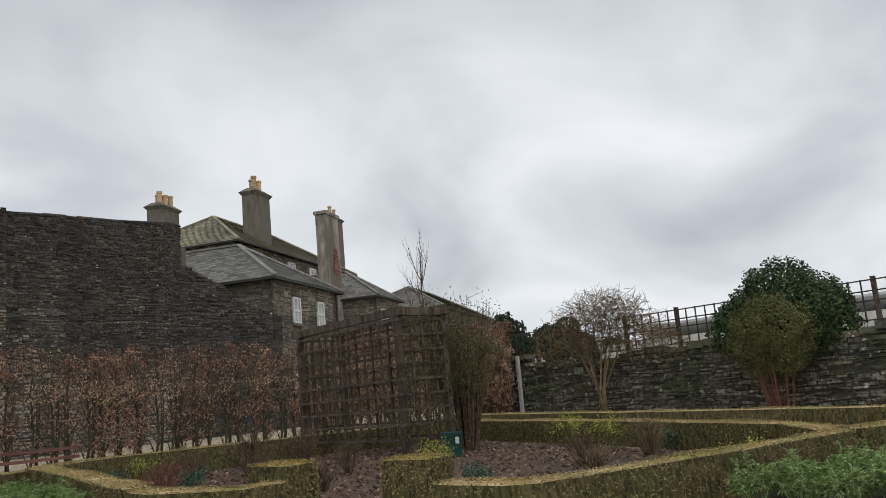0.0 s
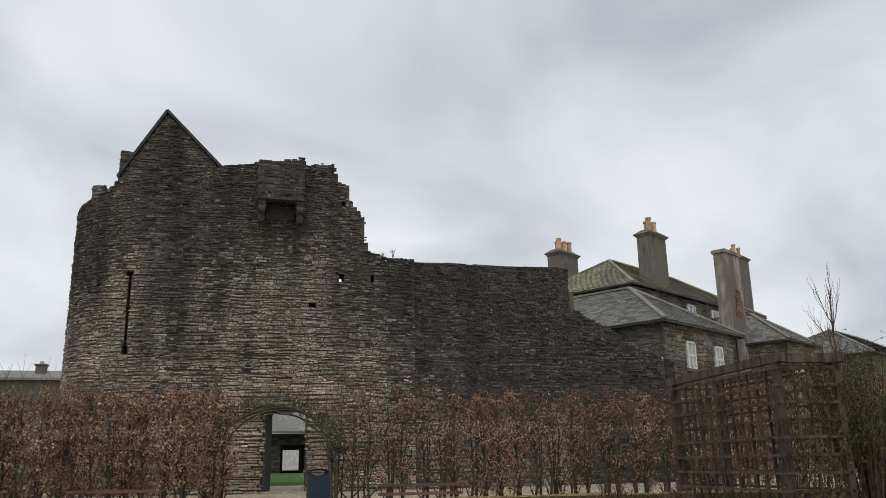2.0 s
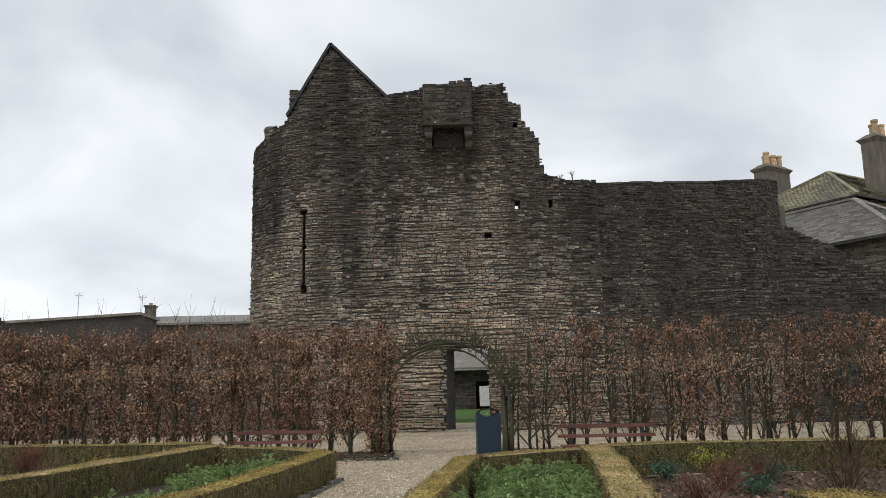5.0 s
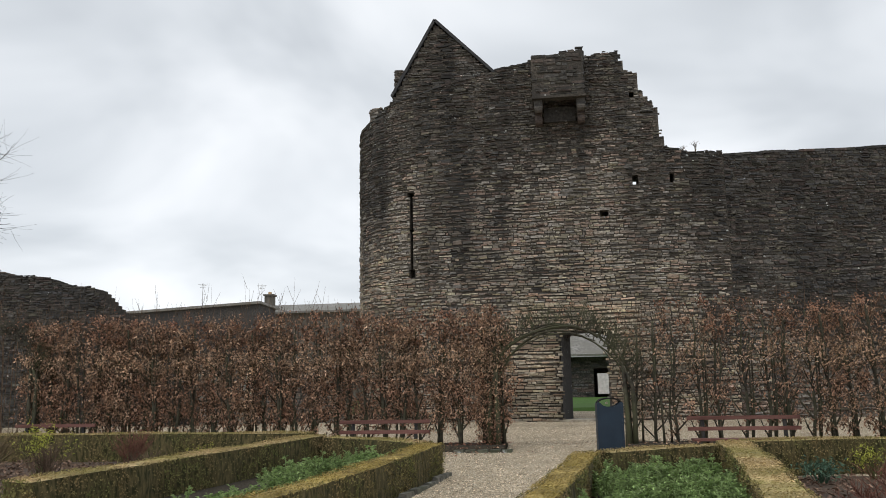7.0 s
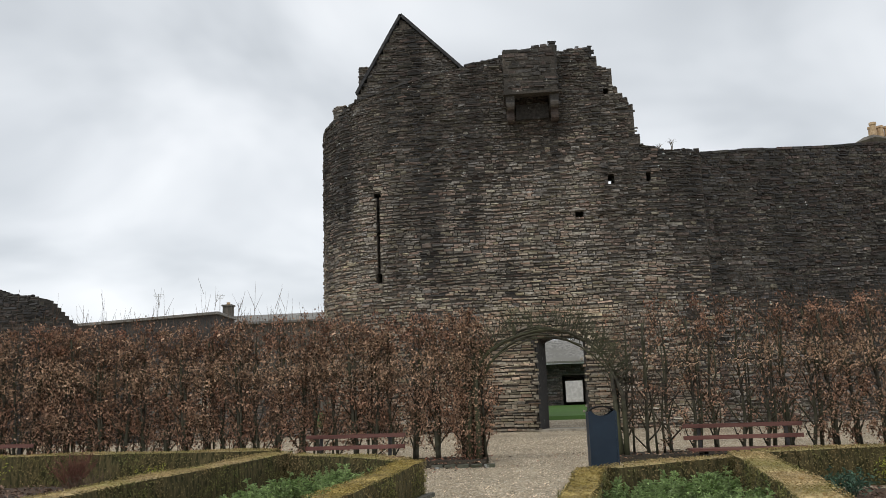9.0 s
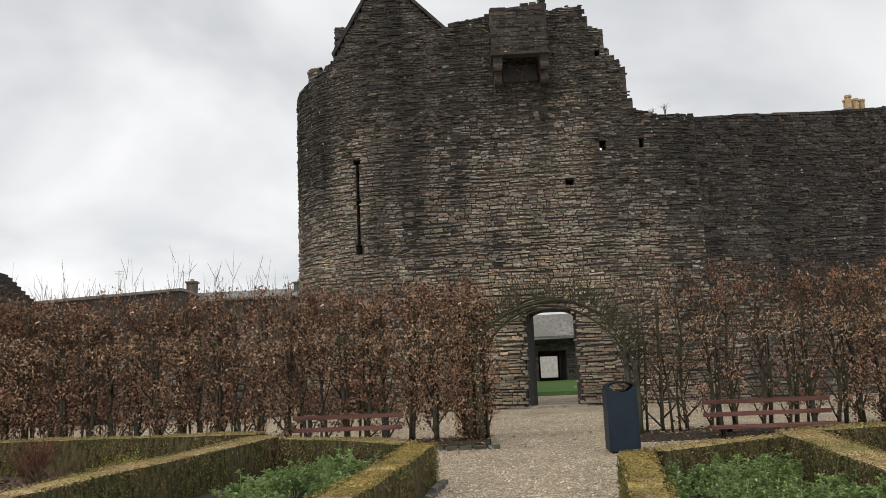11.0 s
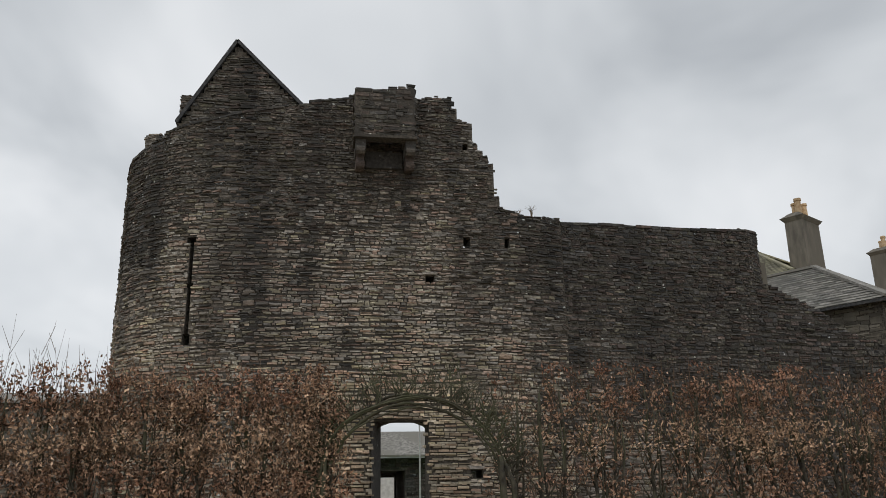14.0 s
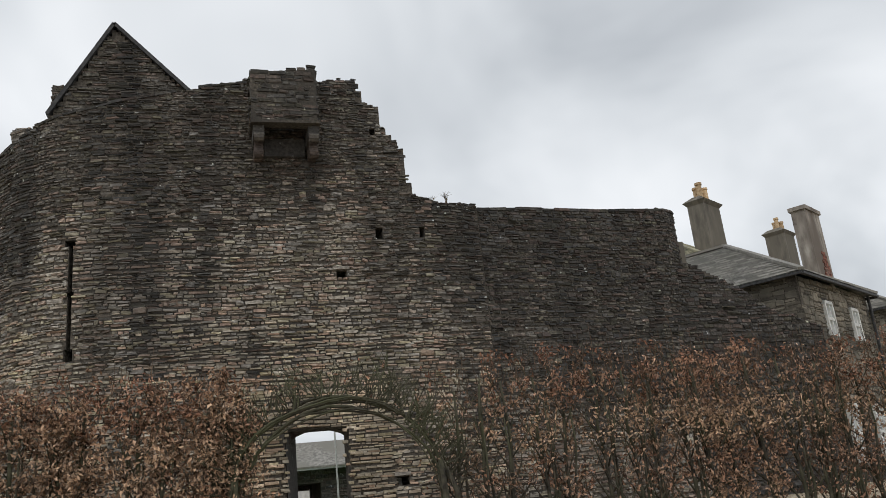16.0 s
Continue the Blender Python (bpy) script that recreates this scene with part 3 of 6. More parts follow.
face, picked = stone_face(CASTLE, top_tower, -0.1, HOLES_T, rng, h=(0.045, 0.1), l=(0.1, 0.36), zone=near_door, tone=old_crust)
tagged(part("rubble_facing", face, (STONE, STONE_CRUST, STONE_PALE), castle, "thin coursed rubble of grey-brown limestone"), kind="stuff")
curtain = thing("curtain_wall", "lower curtain wall of dark lichen-spotted rubble stone", "castle wall", kind="structure")
part("wall_core", wall_body(CURTAIN, top_curtain, -1.0, 0.8, []), MORTAR, curtain)


def dark_upper(u, z):
    """The blackened upper courses end in a ragged line."""
    k = noise.noise(Vector((u * 0.4, 1.7, z * 0.3))) + 0.35 * rng.uniform(-1, 1)
    return 1 if k + (z - 6.2) * 0.25 + u * 0.06 > 0 else 2 if k + (z - 3.4) * 0.35 < 0 else 0


face, _ = stone_face(CURTAIN, top_curtain, -0.1, [], rng, h=(0.05, 0.12), l=(0.1, 0.34), tone=dark_upper)
tagged(part("rubble_facing", face, (STONE_CRUST, STONE_DARK, STONE), curtain), kind="stuff")
part("wall_core", wall_body(LOW, top_low, -1.0, 0.7, []), MORTAR, curtain)
face, _ = stone_face(LOW, top_low, -0.1, [], rng, h=(0.07, 0.15), l=(0.15, 0.45))
tagged(part("rubble_facing", face, STONE_DARK, curtain), kind="stuff")
sh = Shape()
sh.box(12.0, 13.62, 6.9, 12.32, 14.3, 8.2)
part("wall_end_render", sh, RENDER_GREY, curtain, "pale rendered end of the wall")
# coping of flat stones along the wall tops
sh = Shape()
for plan, top, lo, hi in ((CASTLE, top_tower, 3.4, CASTLE.length - 4.6), (CURTAIN, top_curtain, 0.0, CURTAIN.length)):
    u = lo
    while u < hi:
        w = rng.uniform(0.25, 0.6)
        if abs(top(u) - top(min(hi, u + w))) < 0.12:
            (pa, na), (pb, nb) = plan.front(u), plan.front(min(hi, u + w - 0.015))
            z0, z1 = top(u) - 0.05, top(u + w) - 0.05
            h = rng.uniform(0.05, 0.09)
            o = rng.uniform(0.03, 0.07)
            q = [pa + na * o, pb + nb * o, pb - nb * 0.92, pa - na * 0.92]
            sh.hexa([(v.x, v.y, z) for v, z in zip(q, (z0, z1, z1, z0))] + [(v.x, v.y, z + h) for v, z in zip(q, (z0, z1, z1, z0))])
        u += w
part("coping", sh, STONE_DARK, castle, "uneven dark coping stones")
# skewed passage behind the doorway
# dark curtain stone puts the doorway's shade into sides, lintel and arch
sh = Shape()
sh.hexa([(-0.56, 11.76, 0), (-0.24, 12.75, 0), (-1.4, 12.75, 0), (-1.0, 12.5, 0), (-0.56, 11.76, 3.3), (-0.24, 12.75, 3.3), (-1.4, 12.75, 3.3), (-1.0, 12.5, 3.3)])
sh.hexa([(1.0, 12.4, 0), (2.2, 12.4, 0), (2.2, 13.0, 0), (1.25, 13.0, 0), (1.0, 12.4, 3.3), (2.2, 12.4, 3.3), (2.2, 13.0, 3.3), (1.25, 13.0, 3.3)])
part("passage_wall", sh, STONE_DARK, castle, "stone sides of the passage, coloured dark for its shade")
sh = Shape()
sh.box(-0.8, 11.76, 3.06, 1.25, 12.6, 3.28)
part("lintel", sh, STONE_DARK, castle, "long flat stone lintel, coloured dark for the doorway's shade")
sh = Shape()
for k in range(9):
    a0, a1 = math.pi * k / 9, math.pi * (k + 1) / 9
    f = lambda a, r, y: (0.36 - math.cos(a) * r, y, 2.78 + math.sin(a) * r * 0.45)
    sh.hexa([f(a0, 0.74, 12.3), f(a1, 0.74, 12.3), f(a1, 0.74, 12.9), f(a0, 0.74, 12.9), f(a0, 1.1, 12.3), f(a1, 1.1, 12.3), f(a1, 1.1, 12.9), f(a0, 1.1, 12.9)])
part("inner_arch", sh, STONE_DARK, castle, "inner arch of the doorway, coloured dark for its shade")
sh = Shape()
sh.box(-0.6, 11.5, -0.1, 1.1, 13.0, gz(12) + 0.05)
part("door_sill", sh, STONE_TAN, castle, "worn stone threshold")
# machicolation box on corbels
box = Plan([(-1.15, 11.7), (-1.15, 10.66), (0.56, 10.72), (0.56, 11.7)])
top_box = lambda u: 12.1 + 0.17 * min(1, max(0, (u - 0.9) / 1.7))
part("machicolation_core", wall_body(box, top_box, 10.72, 0.3, []), MORTAR, castle)
face, _ = stone_face(box, top_box, 10.7, [], rng, h=(0.07, 0.16), proud=(0.01, 0.045))
tagged(part("machicolation", face, STONE_CRUST, castle, "projecting stone machicolation box"), kind="stuff")
sh = Shape()
sh.box(-1.17, 10.6, 10.64, 0.58, 10.95, 10.72)
part("machicolation_slab", sh, MORTAR, castle)
for cx in (-0.97, 0.42):
    sh = Shape()
    sh.box(cx - 0.14, 10.76, 10.34, cx + 0.14, 11.75, 10.64)
    sh.box(cx - 0.11, 11.05, 10.02, cx + 0.11, 11.75, 10.34)
    sh.tube([(cx - 0.12, 10.86, 10.36), (cx + 0.12, 10.86, 10.36)], [0.13, 0.13], 10)
    sh.tube([(cx - 0.115, 11.1, 10.0), (cx + 0.115, 11.1, 10.0)], [0.14, 0.14], 10)
    part("corbel", sh, STONE_CRUST, castle, "rounded stone corbel")
# dark panel before the wall face, coloured for the shade between the corbels
sh = Shape()
sh.box(-0.8, 11.55, 10.12, 0.25, 11.68, 10.6)
part("machicolation_recess", sh, STONE_DARK, castle, "dark panel standing in for the shaded recess under the machicolation")
for x, z, w, h in ((1.02, 7.03, 0.42, 0.07), (2.2, 1.78, 0.4, 0.08)):
    u = ux(x)
    p, n = CASTLE.front(u)
    sh = Shape()
    sh.box(x - w / 2, p.y - 0.09, z, x + w / 2, p.y + 0.1, z + h)
    part("block_stone", sh, STONE, castle)

# gable of the gatehouse behind the wall walk
gable = thing("gatehouse_gable", "pointed rubble-stone gable of the gatehouse behind the parapet", "castle gable", kind="structure")
GX, GZ = -4.75, 14.95
GY = 13.4
GP = Plan([(-6.5, GY), (-1.7, GY)])
top_gable = lambda u: GZ - abs(GP.at(u)[0].x - GX) * (1.75 if GP.at(u)[0].x < GX else 1.02)
part("wall_core", wall_body(GP, top_gable, 9.0, 0.6, [], 0.12), MORTAR, gable)
face, _ = stone_face(GP, top_gable, 9.9, [], rng, h=(0.06, 0.12))
tagged(part("rubble_facing", face, STONE_CRUST, gable), kind="stuff")
for ex, k in ((-6.4, 1.75), (-1.9, 1.02)):
    sh = Shape()
    sh.beam((GX, GY + 0.28, GZ + 0.03), (ex, GY + 0.28, GZ - abs(ex - GX) * k + 0.03), 0.78, 0.1)
    part("verge_slab", sh, LEAD, gable, "dark slate verge of the gable")
sh = Shape()
sh.hexa([(GX - 2.0, GY + 0.6, GZ - 3.75), (GX, GY + 0.6, GZ - 0.15), (GX, GY + 9, GZ - 0.15), (GX - 2.0, GY + 9, GZ - 3.75), (GX - 2.1, GY + 0.6, GZ - 3.7), (GX, GY + 0.6, GZ - 0.05), (GX, GY + 9, GZ - 0.05), (GX - 2.1, GY + 9, GZ - 3.7)])
sh.hexa([(GX, GY + 0.6, GZ - 0.1), (GX + 2.9, GY + 0.6, GZ - 3.0), (GX + 2.9, GY + 9, GZ - 3.0), (GX, GY + 9, GZ - 0.1), (GX, GY + 0.6, GZ), (GX + 3, GY + 0.6, GZ - 2.95), (GX + 3, GY + 9, GZ - 2.95), (GX, GY + 9, GZ)])
part("roof", sh, SLATE, gable, "steep slate roof behind the gable")
turret = Plan([(-6.5, 15.0), (-6.5, 14.35), (-5.7, 14.3), (-5.7, 15.0)])
top_turret = lambda u: 13.55 + 0.1 * math.sin(u * 5)
part("turret_core", wall_body(turret, top_turret, 9.5, 0.3, []), MORTAR, gable)
face, _ = stone_face(turret, top_turret, 11.0, [], rng, proud=(0.01, 0.05))
tagged(part("stub_turret", face, STONE, gable, "broken stub of stone beside the gable"), kind="stuff")
stub = Plan([(-7.3, 14.4), (-7.3, 13.55), (-6.85, 13.3), (-6.85, 14.4)])
face, _ = stone_face(stub, lambda u: 11.75 + 0.1 * math.sin(u * 4), 10.2, [], rng, proud=(0.0, 0.05))
tagged(part("stub_parapet", face, STONE, gable), kind="stuff")
part("stub_core", wall_body(stub, lambda u: 11.75 + 0.1 * math.sin(u * 4), 9.5, 0.3, []), MORTAR, gable)

# ---- ruined wall beyond the hedge ----
RUIN = Plan([(-40, 12.6), (-15.0, 12.0), (-13.4, 12.0)])
top_ruin = lambda u: lerp_at([(-40, 7.3), (-24.2, 6.3), (-20.4, 5.8), (-18.3, 5.4), (-17.0, 5.03), (-16.3, 4.45), (-15.8, 4.05), (-14.6, 3.4), (-13.4, 2.4)], RUIN.at(u)[0].x) + 0.06 * math.sin(u * 3.1)
ruin = thing("ruined_wall", "broken dark stone wall with a sloping ragged end", "stone wall", kind="structure")
part("wall_core", wall_body(RUIN, top_ruin, -1.0, 0.8, []), MORTAR, ruin)
face, _ = stone_face(RUIN, top_ruin, 0.0, [], rng, h=(0.05, 0.12), l=(0.12, 0.38), u0=14.0)
tagged(part("rubble_facing", face, STONE_DARK, ruin), kind="stuff")
BACK = Plan([(-13.6, 12.6), (-7.9, 12.9)])
low_back = thing("courtyard_wall", "low rough stone wall behind the beech hedge", "stone wall", kind="structure")
part("wall_core", wall_body(BACK, lambda u: 2.3, -1.0, 0.6, []), MORTAR, low_back)
face, _ = stone_face(BACK, lambda u: 2.35, 0.0, [], rng, h=(0.08, 0.16))
tagged(part("rubble_facing", face, STONE, low_back), kind="stuff")

# ---- garden wall with fence at the side ----
SIDE = Plan([(17.6, 2.4), (17.6, -30.0)])
top_side = lambda u: 1.78 + 0.07 * math.sin(u * 0.9) + 0.05 * math.sin(u * 2.7 + 1) + (0.25 if u < 2.2 else 0)
side_wall = thing("garden_wall", "rough mossy garden wall of dark rubble stone", "stone wall", kind="structure")
part("wall_core", wall_body(SIDE, top_side, -1.0, 0.6, []), MORTAR, side_wall)
face, _ = stone_face(SIDE, top_side, -0.4, [], rng, h=(0.06, 0.17), l=(0.12, 0.42), side=1, proud=(0.015, 0.09), rough=1.3, u1=20)
tagged(part("rubble_facing", face, STONE_GARDEN, side_wall), kind="stuff")
sh = Shape()
u = 0
while u < 20:
    w = rng.uniform(0.25, 0.6)
    z = top_side(u)
    sh.box(17.52 + rng.uniform(-0.05, 0.05), 2.4 - u - w + 0.02, z - 0.08, 18.2, 2.4 - u, z + rng.uniform(0.02, 0.12))
    u += w
part("coping", sh, STONE_GARDEN, side_wall)

fence = thing("trellis_fence", "dark square-lattice timber fence along the top of the wall", "fence")
FX = 17.9
y = 1.2
while y > -24:
    sh = Shape()
    sh.box(FX - 0.05, y - 0.05, 1.6, FX + 0.05, y + 0.05, 2.98)
    part("post", sh, FENCE_WOOD, fence)
    for k in range(1, 6):
        sh = Shape()
        sh.box(FX - 0.014, y - k * 0.3 - 0.016, 1.9, FX + 0.014, y - k * 0.3 + 0.016, 2.93)
        part("slat", sh, FENCE_WOOD, fence)
    y -= 1.8
for z in (1.95, 2.18, 2.41, 2.64, 2.9):
    sh = Shape()
    sh.box(FX - 0.04, -24, z - 0.016, FX - 0.015, 1.2, z + 0.016)
    part("rail", sh, FENCE_WOOD, fence)

# ---- house beyond the wall ----
house = thing("manor_house", "old grey stone manor house with hipped slate roofs and tall chimneys", "house", (16.75, 14.23, 0), 32)


def hip_roof(s0, s1, n0, n1, z, zr, r0, r1, mat, name, along="s", over=0.35):
    """Slated hip roof over a rectangle; the ridge runs from r0 to r1. Slates in overlapping rows."""
    s0, s1, n0, n1 = s0 - over, s1 + over, n0 - over, n1 + over
    c = [Vector((s0, n0, z)), Vector((s1, n0, z)), Vector((s1, n1, z)), Vector((s0, n1, z))]
    if along == "s":
        a, b = Vector((r0, (n0 + n1) / 2, zr)), Vector((r1, (n0 + n1) / 2, zr))
        faces = [(c[0], c[1], b, a), (c[1], c[2], b, b), (c[2], c[3], a, b), (c[3], c[0], a, a)]
    else:
        a, b = Vector(((s0 + s1) / 2, r0, zr)), Vector(((s0 + s1) / 2, r1, zr))
        faces = [(c[0], c[1], a, a), (c[1], c[2], b, a), (c[2], c[3], b, b), (c[3], c[0], a, b)]
    sh = Shape()
    for p, q, t, o in faces:
        rows = max(4, int((t - q).length / 0.32))
        nrm = (q - p).cross(o - p if (o - p).length > 0.01 else t - p).normalized()
        if nrm.z < 0:
            nrm = -nrm
        for i in range(rows):
            f0, f1 = i / rows, min(1, (i + 1.1) / rows)
            l0, r0_, l1, r1_ = p.lerp(o, f0), q.lerp(t, f0), p.lerp(o, f1), q.lerp(t, f1)
            n = max(1, int((r0_ - l0).length / 0.42))
            for k in range(n):
                lift = nrm * rng.uniform(0.03, 0.05)
                sh.face([l0.lerp(r0_, k / n) + lift, l0.lerp(r0_, (k + 0.97) / n) + lift, l1.lerp(r1_, (k + 0.97) / n) + nrm * 0.008, l1.lerp(r1_, k / n) + nrm * 0.008])
        sh.face([p, q, t, o] if (t - o).length > 0.01 else [p, q, t])
    roof = part(name, sh, mat, house)
    hips = Shape()
    for p, q in ((a, b), (c[0], a), (c[1], b if along == "s" else a), (c[2], b), (c[3], a if along == "s" else b)):
        hips.beam(p + Vector((0, 0, 0.06)), q + Vector((0, 0, 0.06)), 0.22, 0.1)
    part("ridge", hips, mat, roof)
    g = Shape()
    for p, q in ((c[0], c[1]), (c[1], c[2]), (c[3], c[0])):
        g.beam(p - Vector((0, 0, 0.08)), q - Vector((0, 0, 0.06)), 0.12, 0.09)
    part("gutter", g, LEAD, roof)
    return roof


def coursed_wall(name, s0, s1, n0, n1, z0, z1, mat, holes=()):
    """A rectangular block with rubble on its front and left sides."""
    core = Shape()
    core.box(s0, n0 + 0.02, z0, s1, n1, z1)
    w = part(name, core, MORTAR, house)
    plan = Plan([(s0, n1), (s0, n0), (s1, n0), (s1, n1)])
    f, _ = stone_face(plan, lambda u: z1, max(z0, 3.0), holes, rng, h=(0.14, 0.24), l=(0.25, 0.6), proud=(0.01, 0.035))
    tagged(part("rubble_facing", f, mat, w), kind="stuff")
    return w


def sash_window(s, n, z, w, h):
    win = new("window")
    win.parent = house
    sh = Shape()
    for a, b in (((s - w / 2, z), (s + w / 2, z)), ((s - w / 2, z + h), (s + w / 2, z + h)), ((s - w / 2, z), (s - w / 2, z + h)), ((s + w / 2, z), (s + w / 2, z + h)), ((s - w / 2, z + h * 0.5), (s + w / 2, z + h * 0.5)), ((s, z), (s, z + h))):
        t = 0.05 if a[0] == s else 0.11
        sh.beam((a[0], n - 0.04, a[1]), (b[0], n - 0.04, b[1]), 0.12 if a[1] == b[1] else t, t if a[1] == b[1] else 0.12)
    part("window_frame", sh, WHITE_PAINT, win)
    for k in range(2):
        for j in range(2):
            p = Shape()
            x0 = s - w / 2 + 0.05 + k * w / 2
            p.box(x0, n - 0.03, z + 0.05 + j * h / 2, x0 + w / 2 - 0.08, n - 0.015, z + h / 2 - 0.05 + j * h / 2)
            part("pane", p, glass, win)
    sh = Shape()
    sh.box(s - w / 2 - 0.15, n - 0.16, z - 0.16, s + w / 2 + 0.15, n, z - 0.03)
    part("sill", sh, RENDER_GREY, win)
    sh = Shape()
    sh.box(s - w / 2 + 0.02, n - 0.013, z, s + w / 2 - 0.02, n - 0.006, z + h)
    part("blind", sh, WHITE_PAINT, win, "white closed blind behind the panes")


def chimney(s0, s1, n0, n1, z0, z1, mat, pots, cap=True, label=""):
    ch = new("chimney")
    ch.parent = house
    tagged(ch, label)
    sh = Shape()
    sh.hexa([(s0 - 0.04, n0 - 0.04, z0), (s1 + 0.04, n0 - 0.04, z0), (s1 + 0.04, n1, z0), (s0 - 0.04, n1, z0), (s0, n0, z1), (s1, n0, z1), (s1, n1, z1), (s0, n1, z1)])
    part("shaft", sh, mat, ch)
    sh = Shape()
    o = 0.2 if cap else 0.1
    if cap:
        sh.hexa([(s0, n0, z1 - 0.1), (s1, n0, z1 - 0.1), (s1, n1, z1 - 0.1), (s0, n1, z1 - 0.1), (s0 - o, n0 - o, z1 + 0.15), (s1 + o, n0 - o, z1 + 0.15), (s1 + o, n1 + o, z1 + 0.15), (s0 - o, n1 + o, z1 + 0.15)])
        sh.hexa([(s0 - o, n0 - o, z1 + 0.154), (s1 + o, n0 - o, z1 + 0.154), (s1 + o, n1 + o, z1 + 0.154), (s0 - o, n1 + o, z1 + 0.154), (s0 + 0.25, n0 + 0.25, z1 + 0.5), (s1 - 0.25, n0 + 0.25, z1 + 0.5), (s1 - 0.25, n1 - 0.25, z1 + 0.5), (s0 + 0.25, n1 - 0.25, z1 + 0.5)])
    else:
        sh.box(s0 - o, n0 - o, z1, s1 + o, n1 + o, z1 + 0.22)
    part("cap", sh, RENDER_GREY if cap else mat, ch)
    zt = z1 + (0.42 if cap else 0.2)
    for i in range(pots):
        x = s0 + 0.35 + (s1 - s0 - 0.7) * (i + 0.5) / pots
        p = Shape()
        r = 0.21 * (s1 - s0) / 2.4 * rng.uniform(0.9, 1.05)
        hh = rng.uniform(0.75, 1.05)
        p.lathe(x, (n0 + n1) / 2 + (0.2 if i % 2 else -0.2), [(r, zt), (r * 0.9, zt + hh * 0.8), (r * 1.15, zt + hh * 0.85), (r * 1.1, zt + hh), (r * 0.7, zt + hh), (r * 0.65, zt + hh * 0.7)])
        part("chimney_pot", p, POT_CLAY, ch)
    return ch


coursed_wall("wing_wall", 0, 7.3, 0, 9, -1, 7.12, HOUSE_STONE, [(9 + 1.96, 9 + 2.8, 5.06, 6.46), (9 + 4.76, 9 + 5.6, 5.06, 6.46), (9 + 1.85, 9 + 2.9, 0.9, 2.9), (9 + 4.65, 9 + 5.7, 0.9, 2.9)])
sash_window(2.38, 0, 5.2, 0.72, 1.2)
sash_window(5.18, 0, 5.2, 0.72, 1.2)
sash_window(2.38, 0, 0.9, 0.9, 1.9)
sash_window(5.18, 0, 0.9, 0.9, 1.9)
hip_roof(0, 7.3, 0, 9, 7.18, 9.72, 3.7, 8.6, SLATE, "wing_roof", "n")
sh = Shape()
sh.tube([(7.1, -0.15, 7.1), (7.1, -0.12, 4.0), (7.1, -0.12, -0.5)], [0.06, 0.06, 0.06], 8)
part("downpipe", sh, LEAD, house)
coursed_wall("main_wall", 13.6, 33.5, 9.5, 19, -1, 12.3, HOUSE_STONE)
hip_roof(13.6, 33.5, 9.5, 19, 12.4, 15.65, 18.7, 28.4, SLATE_MOSS, "main_roof")
for s in (21.5, 25.2, 28.8):
    sash_window(s, 9.5, 10.3, 1.1, 1.6)
chimney(18.9, 21.1, 10.8, 11.9, 11.5, 17.05, RENDER_GREY, 4, label="tall grey rendered chimney stack with clay pots")
chimney(19.5, 22.0, 19.3, 20.5, -1.0, 17.35, RENDER_GREY, 5, label="broad grey rendered chimney stack with clay pots")
stack = chimney(16.75, 18.9, 4.4, 5.15, -1.0, 14.1, RENDER_STAINED, 0, cap=False, label="pale rendered chimney stack with exposed red brick")
patch, pr = Shape(), random.Random(77)
for row in range(22):
    f = row / 21
    z, lo, hi = 10.0 + row * 0.083, 17.5 + 0.25 * f + pr.uniform(0, 0.2), 18.72 - 0.55 * max(0, f - 0.5) - pr.uniform(0, 0.15)
    s = lo
    while s + 0.23 < hi:
        patch.box(s, 4.345 - pr.uniform(0, 0.012), z, s + 0.222, 4.45, z + 0.072)
        s += 0.233
part("exposed_brickwork", patch, BRICK_RED, stack, "red brick where render has fallen away")
chimney(39.4, 41.6, 13.4, 15, -1.0, 19.25, RENDER_GREY, 3, label="dark grey chimney stack with clay pots")
coursed_wall("rear_wing_wall", 18.8, 23.4, 1.9, 12, -1, 8.2, HOUSE_STONE)
hip_roof(18.8, 23.4, 1.9, 12, 8.3, 10.6, 5.0, 11.5, SLATE, "rear_wing_roof", "n")
sash_window(20.2, 1.9, 6.2, 1.2, 1.2)
coursed_wall("far_range_wall", 36, 56.2, 2.2, 12, -1, 8.9, RENDER_GREY)
hip_roof(36, 56.2, 2.2, 12, 9.0, 11.9, 42, 50.5, SLATE, "far_range_roof")

# ---- courtyard seen through the doorway ----
yard = thing("courtyard_building", "dark stone courtyard building with a low slate roof and an archway", "building", kind="structure")
YP = Plan([(-8, 38), (14, 37.6)])
yh = [(YP.u_of_x(1.4), YP.u_of_x(3.1), -1, 2.55)]
part("wall_core", wall_body(YP, lambda u: 3.4, -1, 0.7, yh), MORTAR, yard)
f, _ = stone_face(YP, lambda u: 3.4, 0.0, yh, rng, h=(0.12, 0.25), l=(0.25, 0.7))
tagged(part("rubble_facing", f, STONE_DARK, yard), kind="stuff")
sh = Shape()
sh.hexa([(-8.5, 37.2, 3.3), (14.5, 36.9, 3.3), (14.5, 39.5, 4.75), (-8.5, 39.5, 4.75), (-8.5, 37.2, 3.4), (14.5, 36.9, 3.4), (14.5, 39.5, 4.85), (-8.5, 39.5, 4.85)])
part("roof", sh, SLATE, yard)
sh = Shape()
sh.box(-8.4, 37.1, 3.22, 14.4, 37.25, 3.42)
part("gutter", sh, GALV, yard)
# sides, roof and a pierced backing added to block sky light in the archway
sh = Shape()
for x0, x1 in ((0.6, 1.4), (3.1, 3.9)):
    sh.box(x0, 38.45, -0.5, x1, 43.0, 2.9)
sh.box(0.6, 38.45, 2.6, 3.9, 43.0, 2.95)
